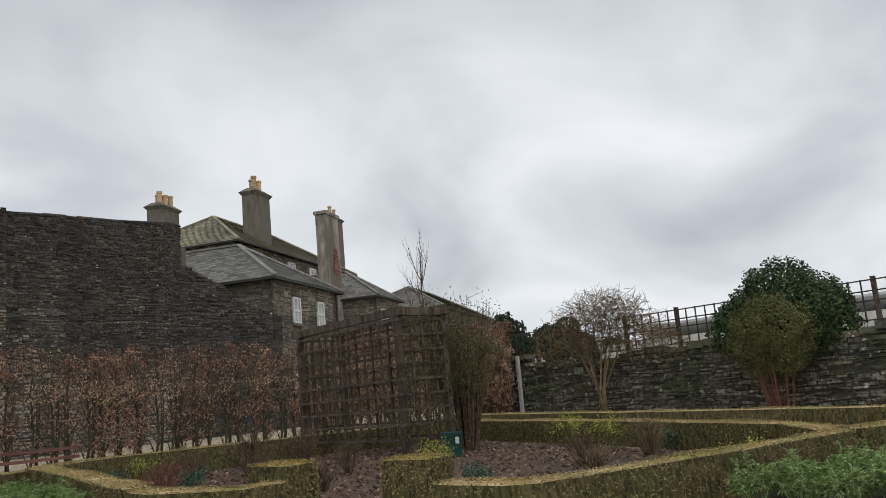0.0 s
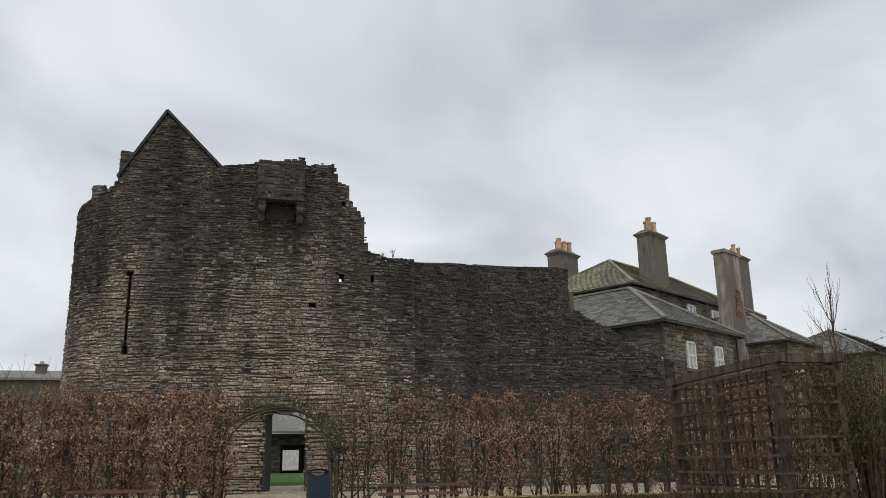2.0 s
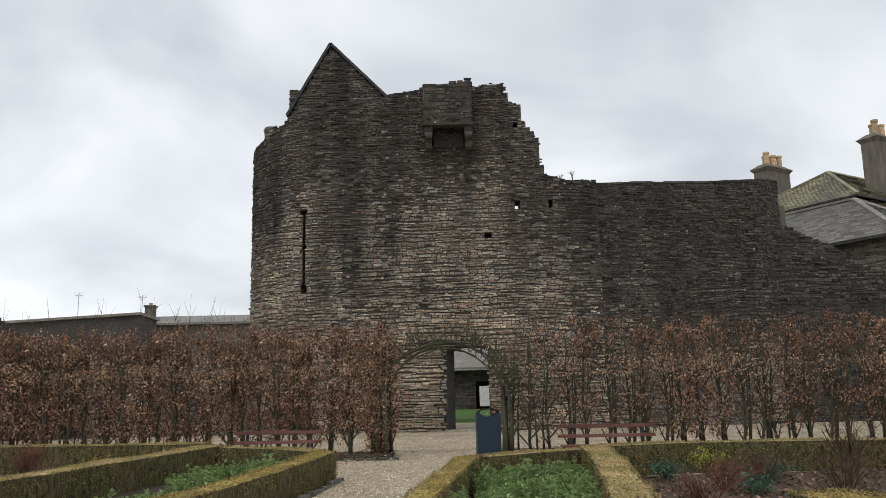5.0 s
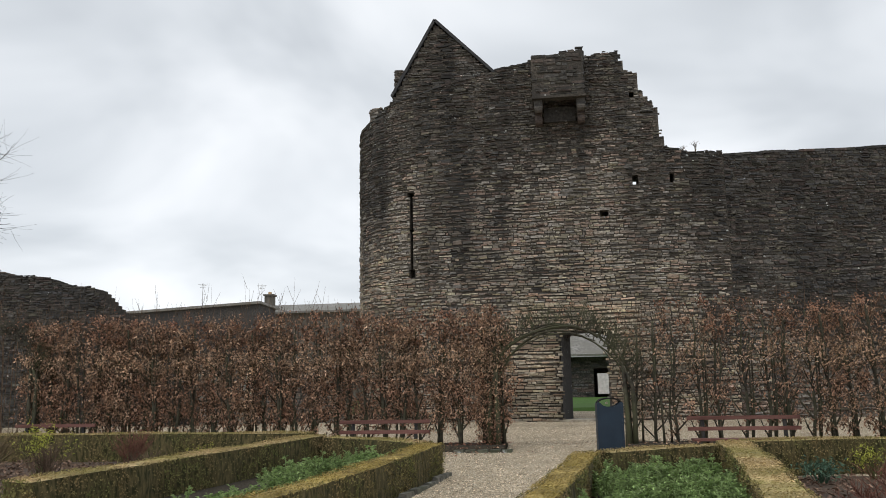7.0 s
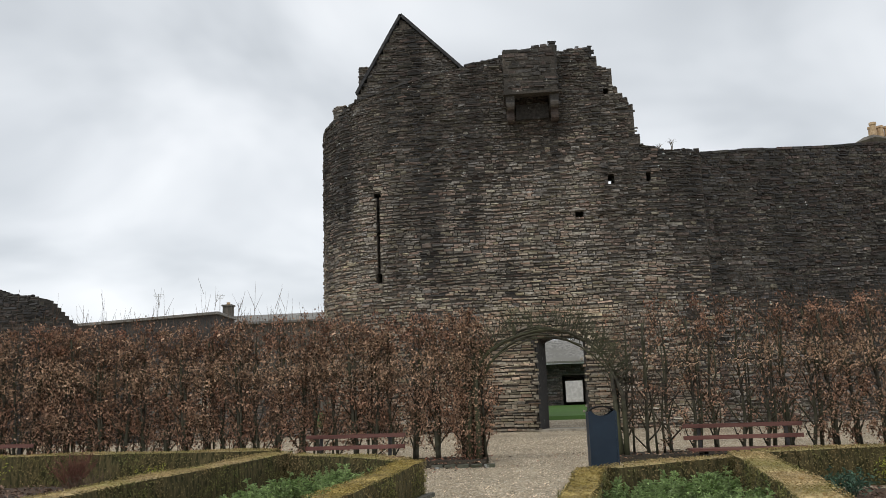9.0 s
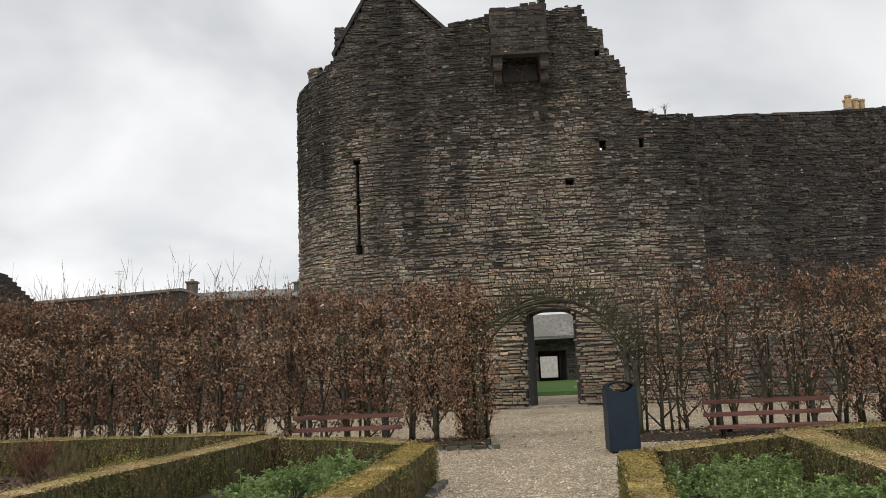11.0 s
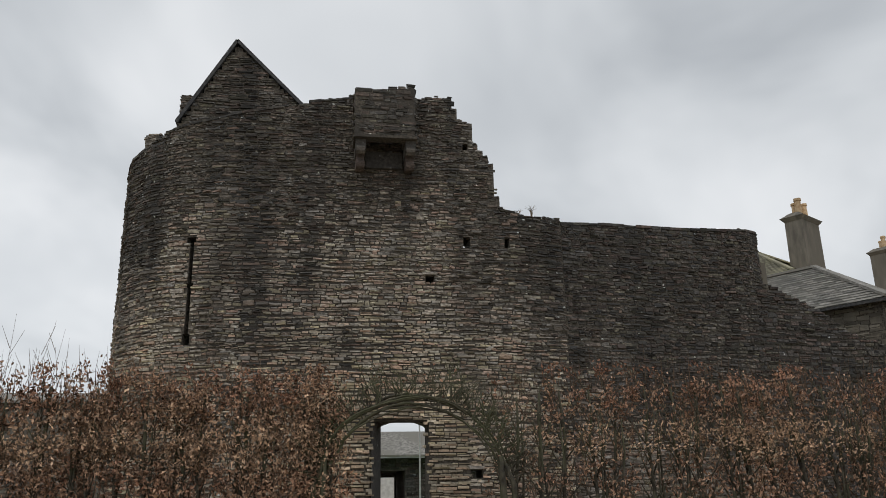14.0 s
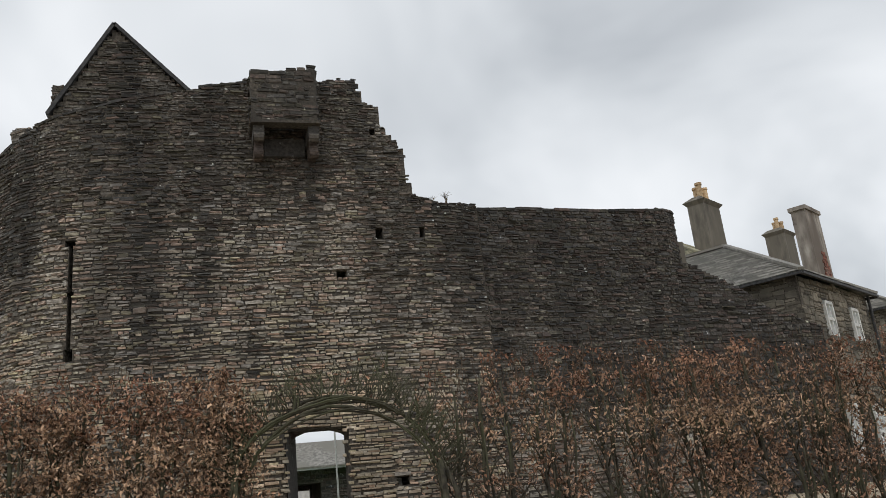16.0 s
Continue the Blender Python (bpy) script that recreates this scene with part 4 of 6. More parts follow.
part("archway_vault", sh, STONE_DARK, yard, "vault added behind the archway to keep it dark inside")
sh = Shape()
sh.box(-1.0, 49.0, -0.5, 7.0, 49.3, 2.6)
part("pale_inner_wall", sh, WHITE_PAINT, yard, "white wall seen through the archway")
sh = Shape()
sh.box(0.6, 43.1, -0.5, 1.84, 43.4, 3.0)
sh.box(1.84, 43.1, -0.5, 3.9, 43.4, 0.89)
sh.box(3.01, 43.1, 0.89, 3.9, 43.4, 3.0)
sh.box(1.84, 43.1, 2.31, 3.01, 43.4, 3.0)
part("end_wall", sh, STONE_DARK, yard)
pole = thing("flagpole", "slim pale flagpole standing in the courtyard", "pole", (2.8, 28.5, 0.48))
sh = Shape()
sh.tube([(0, 0, 0), (0.0, 0, 3), (-0.03, 0, 7.5)], [0.045, 0.04, 0.03], 8)
part("shaft", sh, GALV, pole)
sh = Shape()
sh.lathe(0, 0, [(0.12, 0), (0.12, 0.05), (0.06, 0.08), (0.05, 0.15)])
part("base", sh, GALV, pole)

# ---- distance ----
far_row = thing("terrace_roofs", "distant low slate-roofed houses with small chimneys", "house")
sh = Shape()
sh.box(-48, 60, -1, -8, 68, 8.9)
part("wall", sh, RENDER_GREY, far_row)
sh = Shape()
for x0, x1, e in ((-31, -8, 0.0), (-44, -31.2, -0.4)):
    sh.hexa([(x0, 59.5, 8.8 + e), (x1, 59.5, 8.8 + e), (x1, 64, 9.9 + e), (x0, 64, 9.9 + e), (x0, 59.5, 9.0 + e), (x1, 59.5, 9.0 + e), (x1, 64, 10.1 + e), (x0, 64, 10.1 + e)])
part("roof", sh, SLATE, far_row)
for x, zt in ((-28.9, 10.85), (-18.8, 10.35)):
    sh = Shape()
    sh.box(x - 0.42, 62, 8.5, x + 0.42, 62.8, zt)
    sh.box(x - 0.52, 61.9, zt, x + 0.52, 62.9, zt + 0.15)
    ch = part("chimney", sh, RENDER_GREY, far_row)
    sh = Shape()
    sh.lathe(x, 62.4, [(0.2, zt + 0.15), (0.18, zt + 0.4)], 8)
    part("chimney_pot", sh, POT_CLAY, ch)
for x, y, h in ((-35.3, 61, 12.2), (-29.6, 62, 12.0)):
    a = thing("aerial", "thin television aerial on a roof", "aerial", (x, y, 8.9))
    sh = Shape()
    sh.tube([(0, 0, 0), (0, 0, h - 8.9)], [0.035, 0.03], 5)
    part("mast", sh, GALV, a)
    for k in range(3):
        s2 = Shape()
        s2.tube([(-0.5 + 0.1 * k, 0, h - 9 - 0.15 * k), (0.5 - 0.1 * k, 0, h - 9 - 0.15 * k)], [0.02, 0.02], 4)
        part("rod", s2, GALV, a)
low_block = thing("low_brown_building", "dark brown low building with a gently sloping roof", "building", (-31, 52, 0), 3)
sh = Shape()
sh.hexa([(-6.5, -1.8, -1), (5.4, -1.8, -1), (5.4, 3, -1), (-6.5, 3, -1), (-6.5, -1.8, 8.15), (5.4, -1.8, 8.75), (5.4, 3, 8.75), (-6.5, 3, 8.15)])
part("wall", sh, STONE_DARK, low_block)
sh = Shape()
sh.hexa([(-6.8, -2.1, 8.15), (5.6, -2.1, 8.77), (5.6, 3.2, 8.77), (-6.8, 3.2, 8.15), (-6.8, -2.1, 8.35), (5.6, -2.1, 8.97), (5.6, 3.2, 8.97), (-6.8, 3.2, 8.35)])
part("roof", sh, SLATE, low_block)
shed = thing("white_shed", "white-clad shed behind the garden wall", "shed", (30, 0, 0), 90)
sh = Shape()
sh.box(-14, -2, -1, 3, 4, 2.6)
part("wall", sh, WHITE_PAINT, shed)
sh = Shape()
sh.hexa([(-14.3, -2.3, 2.5), (3.3, -2.3, 2.5), (3.3, 1, 3.3), (-14.3, 1, 3.3), (-14.3, -2.3, 2.6), (3.3, -2.3, 2.6), (3.3, 1, 3.4), (-14.3, 1, 3.4)])
part("roof", sh, GALV, shed)


def crown_blob(shape, c, r, n, size, rr):
    """Leaves in an uneven crown: clumps on a rough sphere with gaps."""
    for _ in range(n):
        d = Vector((rr.gauss(0, 1), rr.gauss(0, 1), rr.gauss(0, 1))).normalized()
        k = 0.8 + 0.28 * noise.noise(d * 2.3 + Vector(c)) + rr.uniform(-0.2, 0.04)
        p = Vector((c[0] + d.x * r[0] * k, c[1] + d.y * r[1] * k, c[2] + d.z * r[2] * k))
        shape.leaf(p, size * rr.uniform(0.7, 1.3), rr, tilt=d, slim=0.7)


rr = random.Random(21)
for i in range(16):
    d = 175 + rr.uniform(-15, 25)
    a = radians(46.2 + i * 0.8 if i < 7 else 52 + (i - 7) * 1.7)
    x, y = d * math.sin(a) - 3, d * math.cos(a) - 19
    h = rr.uniform(13, 17) if i < 7 else rr.uniform(7, 10)
    tr = thing("distant_tree", "dark evergreen tree on the far skyline", "tree", (x, y, 0), group="trees on the skyline")
    sh = Shape()
    sh.tube([(0, 0, -1), (0.1, 0, h * 0.5), (0, 0.1, h * 0.9)], [0.4, 0.3, 0.1], 6)
    part("trunk", sh, BEECH_BARK, tr)
    sh = Shape()
    for k in range(5):
        crown_blob(sh, (rr.uniform(-2.5, 2.5), rr.uniform(-2, 2), h * rr.uniform(0.5, 0.92)), (2.8, 2.8, 2.4), 320, 0.8, rr)
    part("crown", sh, FAR_LEAF, tr)


# ---- bare tree beyond the ruined wall ----
def branch(sh, p, d, length, r, depth, rr, spread=0.55, lift=0.12, tips=None):
    pts, rad = [Vector(p)], [r]
    d = Vector(d).normalized()
    n = 4
    for i in range(n):
        d = (d + Vector((rr.gauss(0, 0.16), rr.gauss(0, 0.16), rr.gauss(0, 0.1) + lift * 0.3))).normalized()
        pts.append(pts[-1] + d * length / n)
        rad.append(r * (1 - 0.5 * (i + 1) / n))
    sh.tube(pts, rad, 5 if r > 0.05 else 3)
    if depth == 0:
        if tips is not None:
            tips.append(pts[-1])
        return
    for i in range(1, n + 1):
        for _ in range(2 if i < n else 3):
            side = Vector((rr.gauss(0, 1), rr.gauss(0, 1), rr.gauss(0, 0.6))).normalized()
            nd = (d * (1 - spread) + side * spread + Vector((0, 0, lift))).normalized()
            branch(sh, pts[i], nd, length * rr.uniform(0.5, 0.72), rad[i] * 0.66, depth - 1, rr, spread, lift, tips)


oak = thing("bare_tree", "tall leafless winter tree with spreading dark branches", "tree", (-62.6, 45, 2.0))
sh = Shape()
sh.tube([(0, 0, -3), (0.2, 0.1, 5), (0.4, 0.2, 10)], [0.8, 0.62, 0.5], 10)
part("trunk", sh, TREE_BARK, oak)
sh = Shape()
for k in range(7):
    a = k * 0.95
    branch(sh, (0.3, 0.1, 7.5 + k * 0.8), (math.cos(a) * 0.9, math.sin(a) * 0.9, 0.55), 9.5, 0.3, 3, rr, 0.55, 0.1)
branch(sh, (0.3, 0.1, 12), (0.5, 0, 0.5), 9.5, 0.34, 3, rr, 0.5, 0.1)
branch(sh, (0.3, 0.1, 11), (0.9, -0.2, 0.25), 9.5, 0.3, 3, rr, 0.5, 0.05)
branch(sh, (0.3, 0.1, 13), (0.1, 0, 1), 9, 0.34, 3, rr, 0.55, 0.1)
tagged(part("branch_crown", sh, TREE_BARK, oak), kind="stuff")


# ---- clipped box hedges ----
def box_hedge(pts, width=0.42, height=0.5, gold=False, label="", density=1300):
    """Clipped hedge along a line: a rough dark core with a shell of small leaves, tan on the cut top."""
    plan = Plan(pts)
    h = thing("box_hedge", label or "low clipped box hedge with a tan-brown cut top", "hedge", group="box hedges of the beds")
    core = Shape()
    w = width / 2 - 0.03
    n = max(2, int(plan.length / 0.25))
    rows = []
    for i in range(n + 1):
        p, nn = plan.front(plan.length * i / n)
        z = gz(p.y)
        bulge = 0.02 * math.sin(i * 0.9) + rng.uniform(-0.012, 0.012)
        rows.append([(p + nn * (w * 0.94 + bulge), z), (p + nn * (w + bulge), z + height * 0.6), (p + nn * (w * 0.9 + bulge), z + height - 0.03), (p - nn * (w * 0.9 - bulge), z + height - 0.03), (p - nn * (w - bulge), z + height * 0.6), (p - nn * (w * 0.94 - bulge), z)])
    rows = [[(q.x, q.y, zz) for q, zz in r] for r in rows]
    for a, b in zip(rows, rows[1:]):
        for k in range(5):
            core.face([a[k], b[k], b[k + 1], a[k + 1]], 1 if k == 2 else 0)
    core.face(rows[0])
    core.face(rows[-1][::-1])
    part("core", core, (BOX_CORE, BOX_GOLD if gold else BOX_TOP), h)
    side, topl = Shape(), Shape()
    area_side = plan.length * height * 2
    for _ in range(int(area_side * density)):
        u = rng.uniform(-0.02, plan.length + 0.02)
        p, nn = plan.front(u)
        s = rng.choice((-1, 1))
        zf = rng.random()
        ww = w * (0.95 + 0.07 * math.sin(math.pi * zf)) + 0.02 * math.sin(u * 3.6) + rng.uniform(-0.01, 0.035)
        q = p + nn * s * ww
        side.leaf((q.x, q.y, gz(p.y) + 0.02 + zf * (height - 0.03)), rng.uniform(0.02, 0.04), rng, tilt=nn * s)
    for e, (u, sg) in enumerate(((0.0, -1), (plan.length, 1))):
        p, nn = plan.front(u)
        d = plan.at(u)[1] * sg
        for _ in range(int(width * height * density * 1.4)):
            q = p + nn * rng.uniform(-w, w) + d * rng.uniform(-0.01, 0.03)
            side.leaf((q.x, q.y, gz(p.y) + rng.uniform(0.02, height)), rng.uniform(0.024, 0.046), rng, tilt=d)
    for _ in range(int(plan.length * width * density * 1.9)):
        u = rng.uniform(-0.03, plan.length + 0.03)
        p, nn = plan.front(u)
        q = p + nn * rng.uniform(-w - 0.02, w + 0.02)
        topl.leaf((q.x, q.y, gz(p.y) + height - 0.02 + 0.012 * math.sin(u * 2.3) + rng.uniform(-0.015, 0.02)), rng.uniform(0.016, 0.03), rng, tilt=(0, 0, 1.6))
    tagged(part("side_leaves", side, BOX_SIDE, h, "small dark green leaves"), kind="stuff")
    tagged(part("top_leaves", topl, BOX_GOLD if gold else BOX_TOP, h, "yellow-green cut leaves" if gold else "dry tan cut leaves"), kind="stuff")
    return h


box_hedge([(-0.25, -3.95), (-0.62, -6.8), (-1.05, -10.2)], 0.36, 0.5, True, "low clipped box hedge with a golden top beside the gravel path")
box_hedge([(-0.05, -3.85), (0.8, -3.3), (1.75, -2.75)], 0.36, 0.5)
box_hedge([(1.85, -2.6), (1.6, -5.3), (1.1, -9.0)], 0.46, 0.52)
box_hedge([(1.08, -9.15), (1.1, -9.75), (1.65, -10.55), (2.15, -10.4)], 0.4, 0.5)
box_hedge([(2.05, -2.5), (3.7, -2.15), (7.3, -2.4), (11.7, -3.15)], 0.42, 0.52)
box_hedge([(11.75, -3.4), (10.7, -8.7), (9.3, -13.0), (8.2, -14.1)], 0.42, 0.5)
box_hedge([(2.72, -12.65), (2.89, -13.55), (5.45, -14.0), (8.0, -14.3)], 0.42, 0.5)
box_hedge([(8.3, -14.3), (8.97, -14.58), (10.0, -15.3), (10.8, -17.3)], 0.42, 0.5)
box_hedge([(14.4, 0.2), (12.9, -8.0), (12.2, -14.0), (12.6, -21.0)], 0.45, 0.52, density=600)
box_hedge([(2.36, -9.8), (2.48, -10.45)], 0.55, 0.66, True, "squared clipped box block at a bed corner")
box_hedge([(3.14, -11.3), (3.36, -11.9)], 0.55, 0.66, True, "squared clipped box block at a bed corner")
box_hedge([(-2.58, -2.35), (-2.95, -6.1), (-3.62, -9.9)], 0.4, 0.5, True, "low clipped box hedge with a golden top beside the gravel path")
box_hedge([(-2.75, -2.15), (-3.6, -1.3), (-4.7, -0.65)], 0.4, 0.5)
box_hedge([(-5.0, -0.5), (-5.5, -3.0), (-6.3, -7.0)], 0.46, 0.52)
box_hedge([(-5.2, -0.25), (-8.0, 0.0), (-14.0, 0.2)], 0.45, 0.55)


# ---- beech hedge ----
def beech_plant(rr, leaves, height=2.75, spread=0.34, side_mat=BEECH_LEAF):
    """One clipped hedge beech: a stem with rising limbs, twigs and clinging dead leaves."""
    t = thing("beech_plant", "clipped hedge beech with clinging copper-brown winter leaves" if leaves > 500 else "thin clipped hedge beech with few brown winter leaves", "hedge plant", group="beech hedge")
    wood, twigs, fol = Shape(), Shape(), Shape()
    pts, rad, x, y = [], [], 0.0, 0.0
    for i in range(8):
        f = i / 7
        pts.append((x, y, f * height * 0.96 - 0.1))
        rad.append((0.046 if leaves > 1950 else 0.03) * (1 - 0.72 * f) + 0.007)
        x += rr.uniform(-0.05, 0.05)
        y += rr.uniform(-0.04, 0.04)
    wood.tube(pts, rad, 6)
    for k in range(rr.choice((1, 2))):
        x1, lean = rr.uniform(-0.16, 0.16), rr.uniform(-0.12, 0.12)
        wood.tube([(x1, rr.uniform(-0.12, 0.12), -0.1), (x1 + lean * 0.3 + rr.uniform(-0.04, 0.04), rr.uniform(-0.1, 0.1), 0.8), (x1 + lean * 0.7 + rr.uniform(-0.05, 0.05), rr.uniform(-0.1, 0.1), 1.6), (x1 + lean, 0, height * rr.uniform(0.75, 0.97))], [0.026, 0.021, 0.015, 0.006], 5)
    ends = []
    for k in range(15):
        f = 0.1 + 0.85 * k / 15
        i = min(6, int(f * 7))
        p = Vector(pts[i]).lerp(Vector(pts[i + 1]), f * 7 - i)
        s = 1 if k % 2 else -1
        d = Vector((s * rr.uniform(0.3, 0.8), rr.uniform(-0.6, 0.6), rr.uniform(0.6, 1.3))).normalized()
        q = p + d * rr.uniform(0.22, 0.42)
        q2 = q + (d + Vector((rr.uniform(-0.3, 0.3), rr.uniform(-0.3, 0.3), rr.uniform(0.2, 0.8)))).normalized() * rr.uniform(0.2, 0.4)
        wood.tube([p, q, q2], [0.016 * (1.25 - f), 0.011 * (1.25 - f) + 0.002, 0.004], 4)
        for a in (q, q2, p.lerp(q, 0.6), q.lerp(q2, 0.5)):
            for _ in range(3 if leaves > 1950 else 2):
                e = a + Vector((rr.uniform(-0.22, 0.22), rr.uniform(-0.24, 0.24), rr.uniform(-0.04, 0.3)))
                if e.z > height + 0.05:
                    e.z = height + rr.uniform(-0.1, 0.12)
                twigs.tube([a, a.lerp(e, 0.5) + Vector((rr.uniform(-0.03, 0.03), rr.uniform(-0.03, 0.03), 0)), e], [0.005, 0.004, 0.002], 3)
                ends.append((a, e))
    for k in range(10):
        a = Vector((rr.uniform(-spread, spread), rr.uniform(-0.2, 0.2), height - rr.uniform(0.1, 0.4)))
        e = a + Vector((rr.uniform(-0.12, 0.12), rr.uniform(-0.1, 0.1), rr.uniform(0.25, 0.6)))
        twigs.tube([a, a.lerp(e, 0.5) + Vector((rr.uniform(-0.03, 0.03), 0, 0)), e], [0.005, 0.0035, 0.0015], 3)
    leafy = [q for q in ends if rr.random() < (0.7 if leaves > 1950 else 0.45)]
    for _ in range(leaves):
        a, e = rr.choice(leafy)
        p = a.lerp(e, rr.uniform(0.1, 1.1)) + Vector((rr.gauss(0, 0.06), rr.gauss(0, 0.06), rr.gauss(0, 0.06)))
        p.y = max(-0.36, min(0.36, p.y))
        if p.z < 0.08:
            continue
        fol.leaf(p, rr.uniform(0.04, 0.085), rr, tilt=(rr.uniform(-1, 1), rr.uniform(-1, 1), rr.uniform(-0.3, 0.3)), slim=0.5)
    part("stem", wood, BEECH_BARK, t, "grey-green mossy stem and limbs", smooth=True)
    tagged(part("twig_mass", twigs, TWIG, t), kind="stuff")
    tagged(part("leaves", fol, side_mat, t, "dry copper-brown leaves"), kind="stuff")
    return t


rr = random.Random(5)
DENSE = [beech_plant(random.Random(30 + k), 3300 - 350 * k, 2.74) for k in range(5)]
THIN = [beech_plant(random.Random(60 + k), n, 2.8) for k, n in enumerate((800, 1350, 420, 1800, 1050))]
BARE = [beech_plant(random.Random(90 + k), n, 2.75) for k, n in enumerate((90, 260))]
HEDGE_Y = 2.1
used = set()
x = -16.2
while x < 17.3:
    x += rr.uniform(0.34, 0.46)
    if -1.65 < x < 0.62:
        continue
    if -14.55 < x < -12.45:
        continue
    if x < -1.6:
        pool = DENSE if x > -11 else DENSE + THIN
    elif x < 1.6:
        pool = BARE + [THIN[2]]
    elif x < 10:
        pool = THIN
    else:
        pool = DENSE + THIN
    src = rr.choice(pool)
    y = HEDGE_Y + rr.uniform(-0.08, 0.08)
    m = pose(x, y, gz(y), 0, 0, rr.choice((0, 180)) + rr.uniform(-12, 12))
    s = rr.uniform(0.97, 1.06) * (1.14 if x > 12 else 1)
    if src.name not in used:
        used.add(src.name)
        src.matrix_world = m
        src.scale = (1, 1, s)
    else:
        c = copy_thing(src, m)
        c.scale = (1, 1, s)
for src in DENSE + THIN + BARE:
    if src.name not in used:
        src.matrix_world = pose(17.2, HEDGE_Y, gz(2))

for k in range(7):
    c = copy_thing(DENSE[k % 4], pose(16.75 + rr.uniform(-0.1, 0.1), 1.75 - 0.3 * k, gz(0), 0, 0, rr.uniform(60, 120)))
    c.scale = (1, 1, 1.16)
gp = thing("timber_post", "pale weathered timber post at the end of the garden wall", "post", (17.3, -0.2, gz(0)))
sh = Shape()
sh.beam((0, 0, -0.1), (0.02, 0, 2.15), 0.1, 0.1)
part("shaft", sh, GALV, gp)

# arches trained over the gaps in the hedge
def hedge_arch(ACX, AR, AH, spring):
    arch = thing("hedge_arch", "bare beech branches trained into an arch over the path", "hedge arch", (0, HEDGE_Y, gz(2)))


    def arch_pt(a, r=0.0, y=0.0):
        return Vector((ACX - math.cos(a) * (AR + r), y, spring + math.sin(a) * (AH + r)))


    for k in range(9):
        sh = Shape()
        off, yy = rr.uniform(-0.03, 0.22), rr.uniform(-0.25, 0.25)
        a0, a1 = rr.choice(((0.0, 2.2), (0.3, 3.14), (1.2, 3.14), (0.0, 1.7)))
        pts = [arch_pt(a0 + (a1 - a0) * i / 12, off + 0.03 * math.sin(i + k), yy + 0.03 * math.sin(i * 1.7 + k)) for i in range(13)]
        r = rr.uniform(0.014, 0.034)
        sh.tube(pts, [r * (1 - 0.05 * i) for i in range(13)], 6)
        part("arched_branch", sh, BEECH_BARK, arch, smooth=True)
    for sx in (0, math.pi):
        for k in range(4):
            sh = Shape()
            p = arch_pt(sx, rr.uniform(0.0, 0.25), rr.uniform(-0.25, 0.25))
            sh.tube([(p.x + rr.uniform(-0.08, 0.08), p.y, -0.1), (p.x + rr.uniform(-0.04, 0.04), p.y, 0.6), (p.x, p.y, spring), tuple(arch_pt(sx + (0.35 if sx == 0 else -0.35), 0.1, p.y))], [0.06, 0.05, 0.04, 0.025], 7)
            part("stem", sh, BEECH_BARK, arch, smooth=True)
    tw, lv = Shape(), Shape()
    for _ in range(230):
        a = rr.uniform(0.05, 3.09)
        p = arch_pt(a, rr.uniform(0.02, 0.3), rr.uniform(-0.3, 0.3))
        d = (arch_pt(a, 1, 0) - arch_pt(a, 0, 0)) * rr.uniform(0.3, 1) + Vector((rr.uniform(-0.7, 0.7), rr.uniform(-0.3, 0.3), rr.uniform(0.1, 0.9)))
        q = p + d.normalized() * rr.uniform(0.12, 0.4)
        if q.z > 2.75:
            q.z = 2.75 + rr.uniform(-0.1, 0.15)
        q2 = q + (d.normalized() + Vector((rr.uniform(-0.6, 0.6), rr.uniform(-0.4, 0.4), rr.uniform(-0.1, 0.6)))).normalized() * rr.uniform(0.08, 0.28)
        tw.tube([p, p.lerp(q, 0.5) + Vector((rr.gauss(0, 0.03), rr.gauss(0, 0.03), rr.gauss(0, 0.02))), q, q2], [0.01, 0.008, 0.005, 0.002], 4)
        for _ in range(2):
            e = q + Vector((rr.uniform(-0.2, 0.2), rr.uniform(-0.12, 0.12), rr.uniform(0.02, 0.25)))
            tw.tube([q, e], [0.006, 0.0025], 3)
        if rr.random() < (0.75 if a < 1.2 else 0.25):
            for _ in range(2):
                lv.leaf(q.lerp(q2, rr.random()) + Vector((rr.gauss(0, 0.05), rr.gauss(0, 0.05), rr.gauss(0, 0.05))), rr.uniform(0.04, 0.08), rr)
    tagged(part("twig_mass", tw, BEECH_BARK, arch), kind="stuff")
    tagged(part("leaves", lv, BEECH_LEAF, arch), kind="stuff")


hedge_arch(-0.6, 1.25, 1.12, 1.22)
hedge_arch(-13.5, 1.05, 1.1, 1.6)
# leafy cheek of the hedge beside the arch opening
for cx, n in ((-2.05, 3600),):
    sh = Shape()
    ck = thing("beech_plant", "dense clipped beech end of the hedge beside the arch", "hedge plant", (cx, HEDGE_Y, gz(2)), group="beech hedge")
    for _ in range(n):
        z = rr.uniform(0.1, 2.3)
        w = 0.24 if z < 1.3 else 0.24 + (z - 1.3) * 0.25
        sh.leaf((rr.uniform(-0.3, w), rr.uniform(-0.38, 0.38), z), rr.uniform(0.035, 0.072), rr, slim=0.5)
    tagged(part("leaves", sh, BEECH_LEAF, ck), kind="stuff")
    s2 = Shape()
    for k in range(4):
        x0 = rr.uniform(-0.2, 0.2)
        s2.tube([(x0, rr.uniform(-0.2, 0.2), -0.1), (x0 + rr.uniform(-0.05, 0.05), 0, 1.2), (x0 + 0.1, 0, 2.3)], [0.045, 0.035, 0.015], 6)
    part("stem", s2, BEECH_BARK, ck, smooth=True)
